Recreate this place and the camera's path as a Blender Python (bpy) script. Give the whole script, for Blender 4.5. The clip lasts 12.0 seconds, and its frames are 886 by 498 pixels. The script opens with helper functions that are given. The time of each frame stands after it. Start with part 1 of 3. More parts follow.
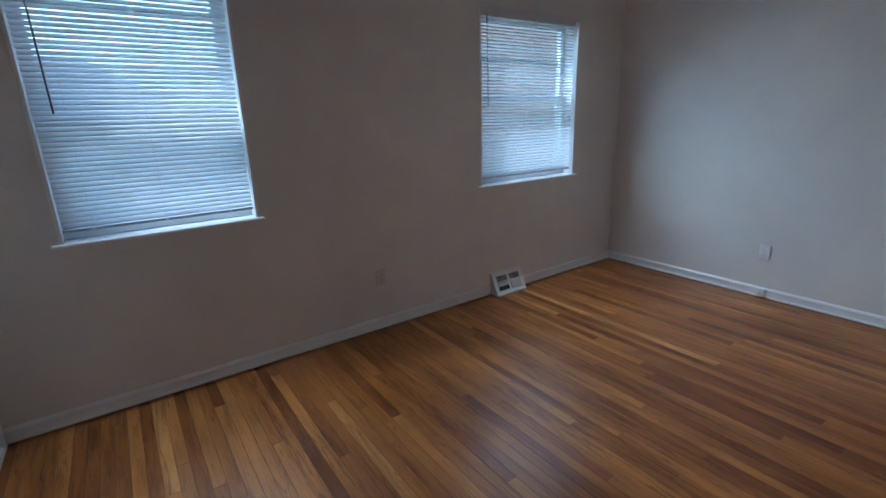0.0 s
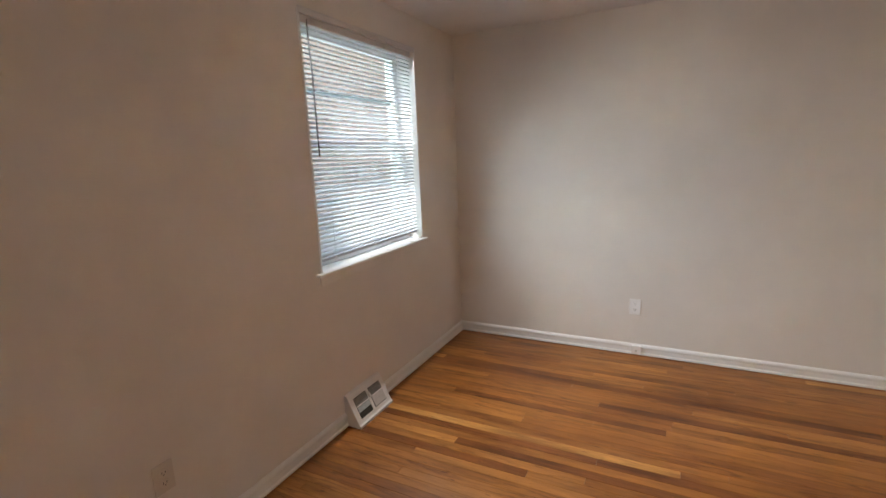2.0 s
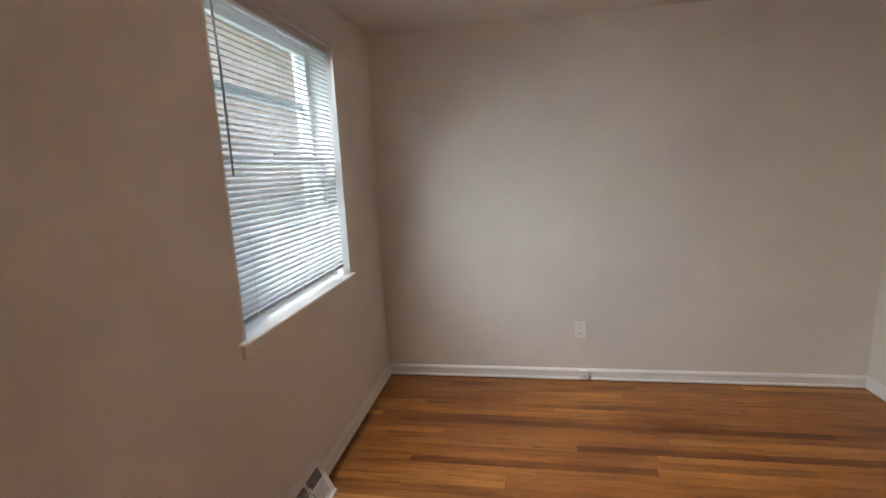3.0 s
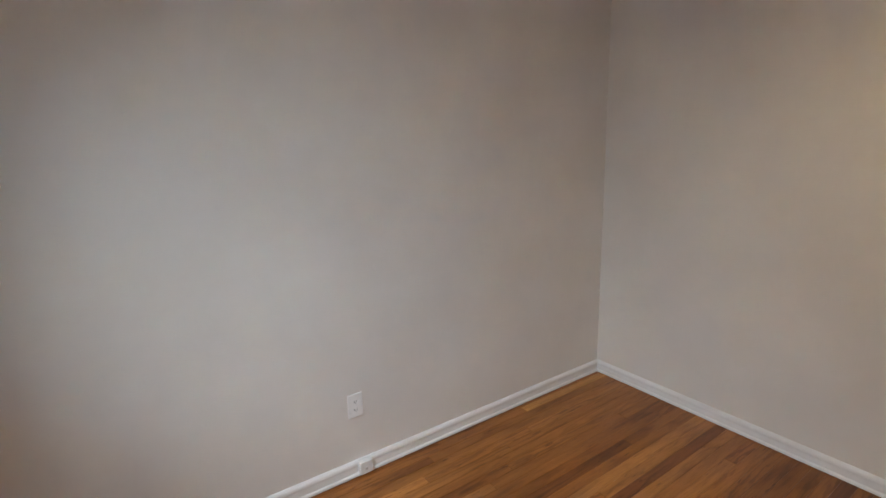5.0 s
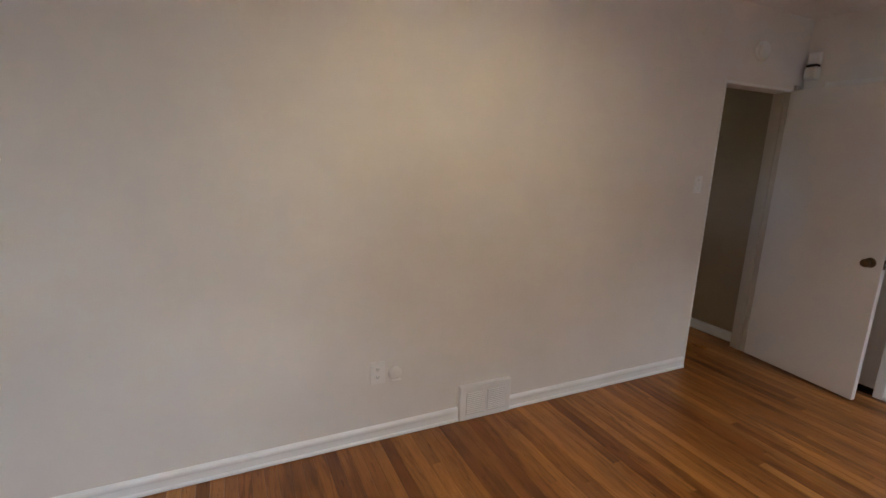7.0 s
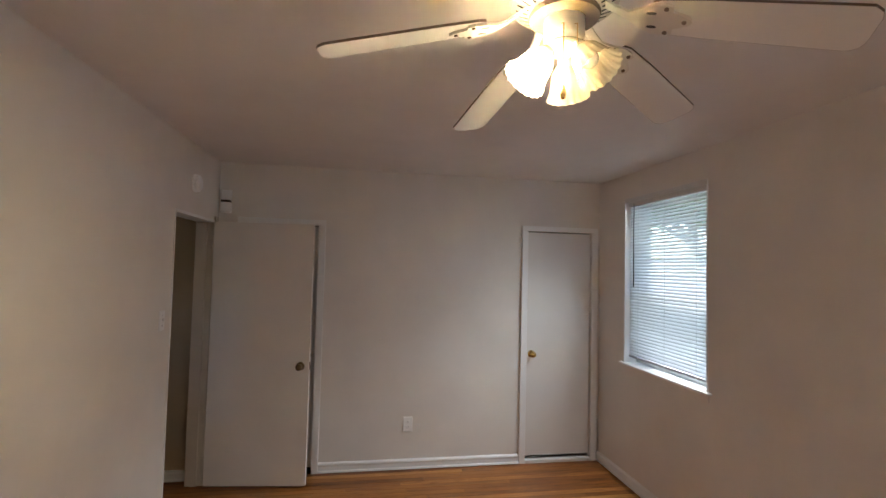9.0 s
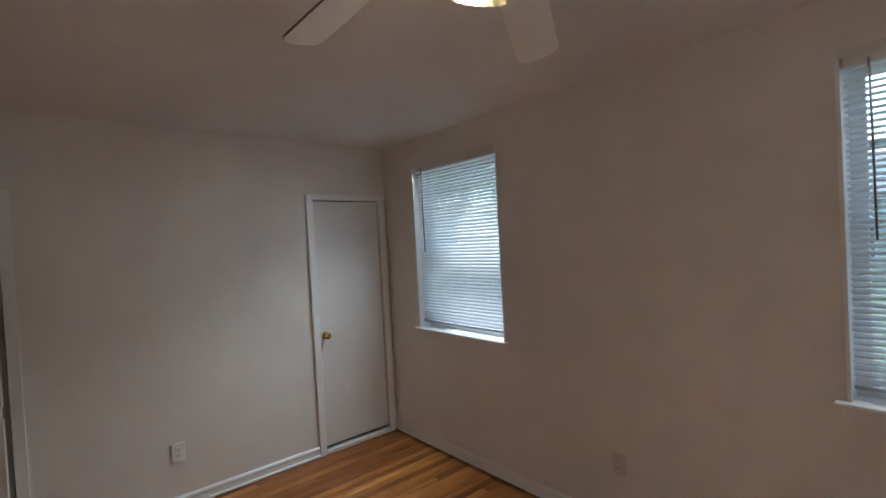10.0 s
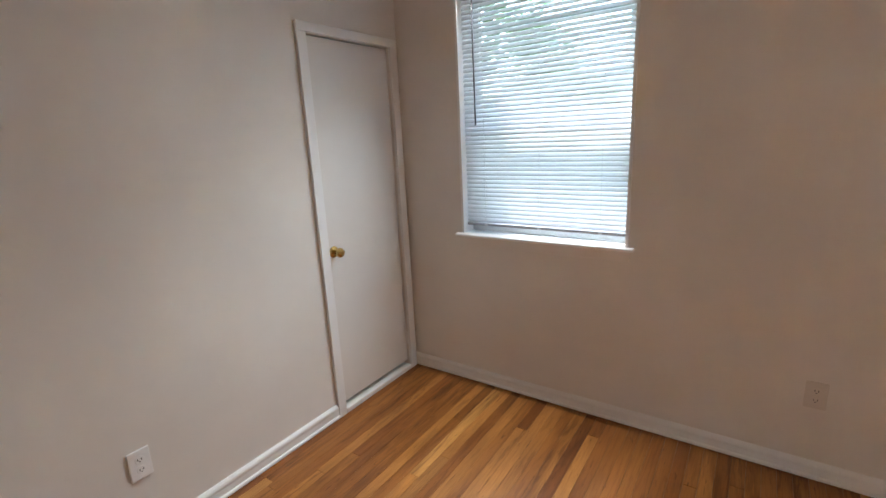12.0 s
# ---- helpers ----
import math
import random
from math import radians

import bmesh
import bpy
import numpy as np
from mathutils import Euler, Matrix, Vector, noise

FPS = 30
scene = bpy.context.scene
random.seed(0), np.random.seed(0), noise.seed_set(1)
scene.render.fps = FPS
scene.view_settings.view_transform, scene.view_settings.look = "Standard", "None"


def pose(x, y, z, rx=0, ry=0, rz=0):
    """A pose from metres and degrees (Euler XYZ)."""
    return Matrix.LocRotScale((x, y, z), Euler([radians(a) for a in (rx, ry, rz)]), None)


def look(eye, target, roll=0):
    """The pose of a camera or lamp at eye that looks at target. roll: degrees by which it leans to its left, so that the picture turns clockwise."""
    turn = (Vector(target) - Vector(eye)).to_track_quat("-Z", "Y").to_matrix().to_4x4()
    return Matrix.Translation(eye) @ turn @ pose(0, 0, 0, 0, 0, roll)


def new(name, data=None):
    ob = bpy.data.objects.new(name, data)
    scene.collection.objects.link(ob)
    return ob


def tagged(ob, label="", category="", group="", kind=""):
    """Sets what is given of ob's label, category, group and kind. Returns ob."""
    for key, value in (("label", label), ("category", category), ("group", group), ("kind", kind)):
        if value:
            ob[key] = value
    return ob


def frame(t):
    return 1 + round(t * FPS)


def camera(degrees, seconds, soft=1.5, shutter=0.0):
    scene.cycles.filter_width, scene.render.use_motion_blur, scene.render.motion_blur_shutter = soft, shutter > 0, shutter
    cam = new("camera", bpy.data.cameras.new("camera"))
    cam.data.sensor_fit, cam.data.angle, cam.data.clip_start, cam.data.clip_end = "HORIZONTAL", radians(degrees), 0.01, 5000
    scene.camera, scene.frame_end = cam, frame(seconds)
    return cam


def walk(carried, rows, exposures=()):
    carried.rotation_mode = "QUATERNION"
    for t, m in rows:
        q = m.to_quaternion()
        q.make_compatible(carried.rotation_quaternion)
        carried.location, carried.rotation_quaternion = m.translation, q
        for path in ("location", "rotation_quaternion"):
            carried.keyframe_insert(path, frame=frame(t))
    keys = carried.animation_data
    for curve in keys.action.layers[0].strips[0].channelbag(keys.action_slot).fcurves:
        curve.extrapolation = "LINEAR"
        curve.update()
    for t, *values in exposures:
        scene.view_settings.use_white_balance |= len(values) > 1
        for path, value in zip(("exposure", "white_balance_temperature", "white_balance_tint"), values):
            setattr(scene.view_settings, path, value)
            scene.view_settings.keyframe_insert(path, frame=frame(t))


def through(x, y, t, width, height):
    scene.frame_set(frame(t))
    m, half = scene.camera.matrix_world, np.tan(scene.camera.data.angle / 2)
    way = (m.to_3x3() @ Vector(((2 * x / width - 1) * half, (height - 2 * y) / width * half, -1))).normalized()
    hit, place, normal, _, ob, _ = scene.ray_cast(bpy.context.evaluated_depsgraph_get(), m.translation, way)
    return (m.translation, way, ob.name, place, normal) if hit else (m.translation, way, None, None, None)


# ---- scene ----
cam = camera(87.7, 12.0)
PATH = [
    (0, (0.704, 0.403, 1.512), (1.803, 1.982, 0.965), -1.8),
    (0.5, (0.799, 0.71, 1.561), (2.063, 2.196, 1.121), -0.3),
    (1, (0.883, 1.049, 1.565), (2.375, 2.319, 1.163), -0.7),
    (1.5, (1.025, 1.323, 1.572), (2.675, 2.386, 1.184), -1.6),
    (2, (1.264, 1.607, 1.557), (3.01, 2.501, 1.165), -2.3),
    (2.5, (1.418, 1.967, 1.555), (3.279, 2.59, 1.171), -2.4),
    (2.7, (1.481, 2.097, 1.567), (3.382, 2.602, 1.2), -2.5),
    (4.3, (2.442, 2.655, 1.594), (4.352, 2.169, 1.254), -2.5),
    (4.5, (2.588, 2.69, 1.561), (4.443, 2.027, 1.217), -2.2),
    (5, (2.943, 2.608, 1.579), (4.57, 1.522, 1.165), -1.8),
    (5.5, (3.265, 2.598, 1.549), (4.493, 1.074, 1.135), -1.4),
    (6, (3.539, 2.51, 1.594), (4.18, 0.667, 1.155), -0.3),
    (6.5, (3.703, 2.296, 1.51), (3.655, 0.339, 1.102), 0.9),
    (6.7, (3.778, 2.214, 1.507), (3.389, 0.296, 1.094), 1.4),
    (8.3, (3.981, 1.548, 1.569), (2.056, 1.036, 1.39), 2.7),
    (8.5, (3.993, 1.397, 1.604), (2.009, 1.165, 1.506), 2.4),
    (9, (3.954, 1.171, 1.699), (1.983, 1.504, 1.782), 1.4),
    (9.5, (3.719, 1.089, 1.737), (1.917, 1.948, 1.86), -1.8),
    (10, (3.472, 0.993, 1.672), (1.952, 2.292, 1.635), -3.1),
    (10.5, (3.21, 0.9, 1.615), (2.12, 2.559, 1.377), -2.7),
    (11, (2.879, 1.03, 1.572), (2.116, 2.844, 1.213), -2.3),
    (11.2, (2.68, 1.076, 1.558), (1.868, 2.86, 1.162), -2.7),
    (11.5, (2.363, 1.02, 1.558), (1.485, 2.758, 1.1), -2.2),
    (12, (1.867, 0.997, 1.546), (0.761, 2.593, 1.064), -2.8),
]
EXPOSURES = [(0.0, 3.44, 4570, 1), (0.5, 3.71, 5220, 4), (1.0, 3.97, 5720, 6), (1.5, 4.21, 6170, 8), (2.0, 4.17, 6260, 9), (2.7, 4.02, 6260, 9),
             (4.3, 3.69, 5960, 8), (4.7, 3.75, 5960, 8), (5.0, 3.97, 5860, 8), (5.5, 4.19, 5770, 8), (6.7, 4.12, 5770, 9), (8.3, 4.36, 5320, 1), (9.0, 4.15, 5920, 7),
             (9.5, 3.68, 6200, 7), (10.0, 3.73, 5540, 3), (10.5, 4.03, 5340, 0), (11.2, 4.29, 5640, 2), (12.0, 4.51, 5890, 6)]
walk(cam, [(t, look(eye, target, roll)) for t, eye, target, roll in PATH], EXPOSURES)
BULB_GLOW = 85.0
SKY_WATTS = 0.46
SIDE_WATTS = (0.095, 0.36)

# ---- light ----
world = bpy.data.worlds.new("overcast_sky")
scene.world = world
world.use_nodes = True
wn = world.node_tree.nodes
sky = wn.new("ShaderNodeTexSky")
sky.sky_type = "NISHITA"
sky.sun_disc = False
sky.sun_elevation = radians(50)
sky.sun_rotation = radians(301)
sky.air_density, sky.dust_density, sky.ozone_density = 1.0, 1.5, 1.5
wn["Background"].inputs["Strength"].default_value = 0.060
grey = wn.new("ShaderNodeHueSaturation")
grey.inputs["Saturation"].default_value = 0.62
world.node_tree.links.new(sky.outputs[0], grey.inputs["Color"])
world.node_tree.links.new(grey.outputs[0], wn["Background"].inputs["Color"])
sun = new("sun", bpy.data.lights.new("sun", "SUN"))
sun.data.energy, sun.data.angle, sun.data.color = 0.50, radians(14), (1.0, 0.98, 0.95)
sun.matrix_world = look((-18, 15, 28), (2, 3, 0))

# ---- room measures ----
LX, LY, H = 4.90, 3.305, 2.515
WT = 0.25
WIN_A = (0.415, 1.370)
WIN_B = (3.118, 4.258)
SILL, HEAD = 0.965, 2.300
DOOR_X = (0.105, 0.862)
DOOR_H = 2.03
GROUND = -0.75
FAN = (2.892, 1.643)

# lamps added in the windows' openings to stand in for sky light past the blinds, one under the head and one on a jamb
for nm, (wx0, wx1), side in (("window_1_sky_fill", WIN_A, -1), ("window_2_sky_fill", WIN_B, 1)):
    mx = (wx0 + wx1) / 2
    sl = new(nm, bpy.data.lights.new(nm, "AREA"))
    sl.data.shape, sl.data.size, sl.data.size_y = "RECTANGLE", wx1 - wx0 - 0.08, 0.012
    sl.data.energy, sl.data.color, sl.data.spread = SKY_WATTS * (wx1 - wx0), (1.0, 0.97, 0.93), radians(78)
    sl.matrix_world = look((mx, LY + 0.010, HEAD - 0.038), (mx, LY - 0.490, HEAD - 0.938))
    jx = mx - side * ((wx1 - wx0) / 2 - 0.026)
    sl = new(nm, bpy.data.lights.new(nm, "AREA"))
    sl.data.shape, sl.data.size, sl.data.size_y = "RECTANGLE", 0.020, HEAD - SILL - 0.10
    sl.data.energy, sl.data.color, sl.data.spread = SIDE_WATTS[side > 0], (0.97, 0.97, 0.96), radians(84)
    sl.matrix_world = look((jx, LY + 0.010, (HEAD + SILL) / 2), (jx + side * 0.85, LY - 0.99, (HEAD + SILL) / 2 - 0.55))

# ---- materials ----


def nodes_of(name):
    m = bpy.data.materials.new(name)
    m.use_nodes = True
    nt = m.node_tree
    return m, nt, nt.nodes["Principled BSDF"]


def link(nt, a, b):
    nt.links.new(a, b)


def noise_node(nt, scale, detail=3.0, rough=0.5, vec=None):
    n = nt.nodes.new("ShaderNodeTexNoise")
    n.inputs["Scale"].default_value = scale
    n.inputs["Detail"].default_value = detail
    n.inputs["Roughness"].default_value = rough
    if vec is not None:
        link(nt, vec, n.inputs["Vector"])
    return n


def ramp(nt, fac, stops):
    r = nt.nodes.new("ShaderNodeValToRGB")
    while len(r.color_ramp.elements) < len(stops):
        r.color_ramp.elements.new(0.5)
    for e, (p, c) in zip(r.color_ramp.elements, stops):
        e.position, e.color = p, (*c, 1)
    link(nt, fac, r.inputs[0])
    return r


def position(nt):
    return nt.nodes.new("ShaderNodeNewGeometry").outputs["Position"]


def mix(nt, fac, a, b, mode="MIX"):
    n = nt.nodes.new("ShaderNodeMixRGB")
    n.blend_type = mode
    for s, v in zip(n.inputs, (fac, a, b)):
        if isinstance(v, (int, float)):
            s.default_value = v
        elif isinstance(v, tuple):
            s.default_value = (*v, 1)
        else:
            link(nt, v, s)
    return n.outputs[0]


def bump(nt, shader, height, strength, dist=0.002):
    b = nt.nodes.new("ShaderNodeBump")
    b.inputs["Strength"].default_value = strength
    b.inputs["Distance"].default_value = dist
    link(nt, height, b.inputs["Height"])
    link(nt, b.outputs[0], shader.inputs["Normal"])


def paint(name, color, rough=0.6, grain=220.0, strength=0.12, spread=0.05, spec=0.3):
    """Brushed or rolled paint: slight blotches, a fine nap."""
    m, nt, s = nodes_of(name)
    p = position(nt)
    big = noise_node(nt, 1.7, 4, 0.6, p)
    fine = noise_node(nt, grain, 2, 0.5, p)
    lo = tuple(c * (1 - spread) for c in color)
    hi = tuple(min(1, c * (1 + spread * 0.6)) for c in color)
    r = ramp(nt, big.outputs[0], [(0.3, lo), (0.7, hi)])
    link(nt, r.outputs[0], s.inputs["Base Color"])
    mid = noise_node(nt, 9.0, 3, 0.6, p)
    rr = nt.nodes.new("ShaderNodeMapRange")
    rr.inputs["To Min"].default_value, rr.inputs["To Max"].default_value = rough - 0.08, rough + 0.08
    link(nt, mid.outputs[0], rr.inputs[0])
    link(nt, rr.outputs[0], s.inputs["Roughness"])
    s.inputs["Specular IOR Level"].default_value = spec
    bump(nt, s, fine.outputs[0], strength, 0.0015)
    return m


def oak(name, per_island):
    """Varnished red oak strip, each board of its own tone."""
    m, nt, s = nodes_of(name)
    if per_island:
        rnd = nt.nodes.new("ShaderNodeNewGeometry").outputs["Random Per Island"]
    else:
        rnd = nt.nodes.new("ShaderNodeObjectInfo").outputs["Random"]
    p = position(nt)
    off = nt.nodes.new("ShaderNodeVectorMath")
    off.operation = "MULTIPLY_ADD"
    comb = nt.nodes.new("ShaderNodeCombineXYZ")
    for i in range(3):
        link(nt, rnd, comb.inputs[i])
    link(nt, comb.outputs[0], off.inputs[0])
    off.inputs[1].default_value = (7.3, 53.0, 19.0)
    link(nt, p, off.inputs[2])

    def stretched(sx, sy, sz=1.0):
        v = nt.nodes.new("ShaderNodeVectorMath")
        v.operation = "MULTIPLY"
        link(nt, off.outputs[0], v.inputs[0])
        v.inputs[1].default_value = (sx, sy, sz)
        return v.outputs[0]

    tone = ramp(nt, rnd, [(0.0, (0.19, 0.062, 0.012)), (0.08, (0.26, 0.092, 0.018)), (0.20, (0.315, 0.121, 0.0235)),
                          (0.60, (0.375, 0.153, 0.032)), (0.88, (0.475, 0.211, 0.049)), (0.95, (0.56, 0.285, 0.080)),
                          (1.0, (0.21, 0.070, 0.014))])
    # cathedral figure, strong on some boards and faint on others
    wob = noise_node(nt, 1.0, 4, 0.55, stretched(13.0, 1.7))
    wave = nt.nodes.new("ShaderNodeMath")
    wave.operation = "MULTIPLY_ADD"
    link(nt, wob.outputs[0], wave.inputs[0])
    wave.inputs[1].default_value = 30.0
    across = nt.nodes.new("ShaderNodeSeparateXYZ")
    link(nt, stretched(150.0, 1.0), across.inputs[0])
    link(nt, across.outputs[0], wave.inputs[2])
    sine = nt.nodes.new("ShaderNodeMath")
    sine.operation = "SINE"
    link(nt, wave.outputs[0], sine.inputs[0])
    fig = ramp(nt, sine.outputs[0], [(0.0, (1.04, 1.03, 1.02)), (0.50, (0.94, 0.91, 0.88)), (0.97, (0.30, 0.22, 0.16))])
    mask = ramp(nt, noise_node(nt, 1.0, 2, 0.5, stretched(6.0, 0.9)).outputs[0], [(0.40, (0.05, 0.05, 0.05)), (0.66, (0.55, 0.55, 0.55))])
    pores = noise_node(nt, 1.0, 3, 0.65, stretched(330.0, 7.0))
    pr = ramp(nt, pores.outputs[0], [(0.36, (0.46, 0.38, 0.31)), (0.52, (1, 1, 1))])
    blot = noise_node(nt, 1.0, 4, 0.6, stretched(9.0, 1.4))
    br = ramp(nt, blot.outputs[0], [(0.34, (0.50, 0.42, 0.35)), (0.46, (0.86, 0.83, 0.80)), (0.64, (1.16, 1.14, 1.10))])
    fleck = noise_node(nt, 1.0, 3, 0.6, stretched(70.0, 9.0))
    fr = ramp(nt, fleck.outputs[0], [(0.29, (0.20, 0.13, 0.09)), (0.35, (1, 1, 1))])
    age = noise_node(nt, 0.9, 4, 0.6, p)
    ar = ramp(nt, age.outputs[0], [(0.34, (0.74, 0.68, 0.60)), (0.62, (1.10, 1.10, 1.10))])
    c = mix(nt, mask.outputs[0], tone.outputs[0], fig.outputs[0], "MULTIPLY")
    c = mix(nt, 0.45, c, pr.outputs[0], "MULTIPLY")
    c = mix(nt, 0.85, c, br.outputs[0], "MULTIPLY")
    c = mix(nt, 0.75, c, fr.outputs[0], "MULTIPLY")
    c = mix(nt, 0.8, c, ar.outputs[0], "MULTIPLY")
    link(nt, c, s.inputs["Base Color"])
    wear = noise_node(nt, 2.6, 5, 0.6, p)
    rr = nt.nodes.new("ShaderNodeMapRange")
    rr.inputs["From Min"].default_value, rr.inputs["From Max"].default_value = 0.3, 0.7
    rr.inputs["To Min"].default_value, rr.inputs["To Max"].default_value = 0.28, 0.44
    link(nt, wear.outputs[0], rr.inputs[0])
    link(nt, rr.outputs[0], s.inputs["Roughness"])
    s.inputs["Specular IOR Level"].default_value = 0.45
    bump(nt, s, mix(nt, 0.5, pores.outputs[0], blot.outputs[0]), 0.22, 0.0009)
    return m


def plain(name, color, rough=0.5, metal=0.0, grain=60.0, spread=0.12, spec=0.5):
    m, nt, s = nodes_of(name)
    n = noise_node(nt, grain, 4, 0.6, position(nt))
    r = ramp(nt, n.outputs[0], [(0.3, tuple(c * (1 - spread) for c in color)), (0.7, tuple(min(1, c * (1 + spread)) for c in color))])
    link(nt, r.outputs[0], s.inputs["Base Color"])
    s.inputs["Roughness"].default_value = rough
    s.inputs["Metallic"].default_value = metal
    s.inputs["Specular IOR Level"].default_value = spec
    return m


def thin(name, color, through=0.45, rough=0.4, gloss=0.06):
    """Light passes through it: vinyl slats, frosted glass, leaves."""
    m, nt, s = nodes_of(name)
    out = nt.nodes["Material Output"]
    n = noise_node(nt, 14.0, 3, 0.6, position(nt))
    r = ramp(nt, n.outputs[0], [(0.3, tuple(c * 0.94 for c in color)), (0.7, color)])
    nt.nodes.remove(s)
    d = nt.nodes.new("ShaderNodeBsdfDiffuse")
    t = nt.nodes.new("ShaderNodeBsdfTranslucent")
    g = nt.nodes.new("ShaderNodeBsdfGlossy")
    g.inputs["Roughness"].default_value = rough
    link(nt, r.outputs[0], d.inputs[0])
    link(nt, r.outputs[0], t.inputs[0])
    a = nt.nodes.new("ShaderNodeMixShader")
    a.inputs[0].default_value = through
    link(nt, d.outputs[0], a.inputs[1])
    link(nt, t.outputs[0], a.inputs[2])
    b = nt.nodes.new("ShaderNodeMixShader")
    b.inputs[0].default_value = gloss
    link(nt, a.outputs[0], b.inputs[1])
    link(nt, g.outputs[0], b.inputs[2])
    link(nt, b.outputs[0], out.inputs[0])
    return m


def window_glass(name):
    m, nt, s = nodes_of(name)
    out = nt.nodes["Material Output"]
    nt.nodes.remove(s)
    t = nt.nodes.new("ShaderNodeBsdfTransparent")
    t.inputs[0].default_value = (0.93, 0.97, 0.96, 1)
    g = nt.nodes.new("ShaderNodeBsdfGlossy")
    g.inputs["Roughness"].default_value = 0.02
    f = nt.nodes.new("ShaderNodeLayerWeight")
    pw = nt.nodes.new("ShaderNodeMath")
    pw.operation = "POWER"
    link(nt, f.outputs["Facing"], pw.inputs[0])
    pw.inputs[1].default_value = 4.0
    rr = nt.nodes.new("ShaderNodeMapRange")
    rr.inputs["To Min"].default_value, rr.inputs["To Max"].default_value = 0.035, 0.7
    link(nt, pw.outputs[0], rr.inputs[0])
    a = nt.nodes.new("ShaderNodeMixShader")
    link(nt, rr.outputs[0], a.inputs[0])
    link(nt, t.outputs[0], a.inputs[1])
    link(nt, g.outputs[0], a.inputs[2])
    link(nt, a.outputs[0], out.inputs[0])
    return m


def glow(name, color, strength):
    m, nt, s = nodes_of(name)
    s.inputs["Base Color"].default_value = (*color, 1)
    s.inputs["Emission Color"].default_value = (*color, 1)
    s.inputs["Emission Strength"].default_value = strength
    return m


def brickwork(name):
    m, nt, s = nodes_of(name)
    p = position(nt)
    sw = nt.nodes.new("ShaderNodeSeparateXYZ")
    link(nt, p, sw.inputs[0])
    cb = nt.nodes.new("ShaderNodeCombineXYZ")
    add = nt.nodes.new("ShaderNodeMath")
    link(nt, sw.outputs[0], add.inputs[0])
    link(nt, sw.outputs[1], add.inputs[1])
    link(nt, add.outputs[0], cb.inputs[0])
    link(nt, sw.outputs[2], cb.inputs[1])
    b = nt.nodes.new("ShaderNodeTexBrick")
    link(nt, cb.outputs[0], b.inputs["Vector"])
    b.inputs["Scale"].default_value = 1.0
    b.inputs["Brick Width"].default_value = 0.21
    b.inputs["Row Height"].default_value = 0.075
    b.inputs["Mortar Size"].default_value = 0.006
    b.inputs["Color1"].default_value = (0.40, 0.245, 0.185, 1)
    b.inputs["Color2"].default_value = (0.48, 0.330, 0.265, 1)
    b.inputs["Mortar"].default_value = (0.46, 0.43, 0.40, 1)
    n = noise_node(nt, 1.2, 4, 0.6, p)
    link(nt, mix(nt, 0.3, b.outputs[0], n.outputs[0], "OVERLAY"), s.inputs["Base Color"])
    s.inputs["Roughness"].default_value = 0.9
    bump(nt, s, b.outputs["Fac"], -0.5, 0.01)
    return m


M_WALL = paint("warm_white_wall_paint", (0.812, 0.778, 0.728), 0.62)
M_CEIL = paint("flat_ceiling_paint", (0.80, 0.775, 0.75), 0.85, 160.0, 0.2)
M_TRIM = paint("white_trim_enamel", (0.90, 0.90, 0.885), 0.36, 60.0, 0.06, 0.04, 0.5)
M_DOOR = paint("white_door_enamel", (0.80, 0.775, 0.74), 0.42, 45.0, 0.05, 0.04, 0.5)
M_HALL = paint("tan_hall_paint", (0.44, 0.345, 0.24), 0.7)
M_JAMB = paint("yellowed_jamb_paint", (0.66, 0.60, 0.51), 0.5, 60.0, 0.08, 0.10)
M_OAK = oak("oak_strip", False)
M_OAK_REST = oak("oak_strip_rest", True)
M_SUB = plain("dark_subfloor", (0.03, 0.017, 0.009), 0.9)
M_SLAT = thin("white_vinyl_slat", (0.93, 0.945, 0.965), 0.60, 0.35, 0.05)
M_RAIL = paint("white_blind_rail", (0.72, 0.71, 0.71), 0.4, 90.0, 0.03, 0.03)
M_BOTTOM_RAIL = plain("grey_blind_bottom_rail", (0.42, 0.42, 0.45), 0.45)
M_WAND = thin("smoky_clear_wand", (0.22, 0.22, 0.23), 0.3, 0.15, 0.2)
M_CORD = plain("white_cord", (0.75, 0.75, 0.74), 0.8)
M_GLASS = window_glass("window_glass")
M_STORM = plain("grey_storm_frame", (0.46, 0.52, 0.54), 0.5)
M_SASH = paint("white_sash_paint", (0.74, 0.76, 0.77), 0.45, 60.0, 0.05, 0.05)
M_PLATE = plain("white_plastic_plate", (0.90, 0.90, 0.885), 0.35, 0, 40, 0.03)
M_PLATE_PAINTED = paint("painted_over_plate", (0.69, 0.645, 0.585), 0.5, 120.0, 0.05)
M_SLOT = plain("dark_slot", (0.03, 0.028, 0.026), 0.7)
M_BRASS = plain("polished_brass", (0.58, 0.40, 0.14), 0.2, 1.0, 30, 0.15)
M_BRONZE = plain("dark_antique_brass", (0.13, 0.085, 0.04), 0.3, 1.0, 30, 0.3)
M_STEEL = plain("dull_steel", (0.45, 0.43, 0.40), 0.4, 1.0, 40, 0.2)
M_VENT = paint("white_register_enamel", (0.83, 0.815, 0.79), 0.35, 80.0, 0.03, 0.03, 0.5)
M_VENT_DARK = plain("dark_duct", (0.045, 0.042, 0.036), 0.8)
M_VENT_GREY = plain("grey_damper", (0.60, 0.585, 0.56), 0.5)
M_FAN = paint("antique_white_fan_enamel", (0.74, 0.70, 0.63), 0.38, 40.0, 0.03, 0.03, 0.5)
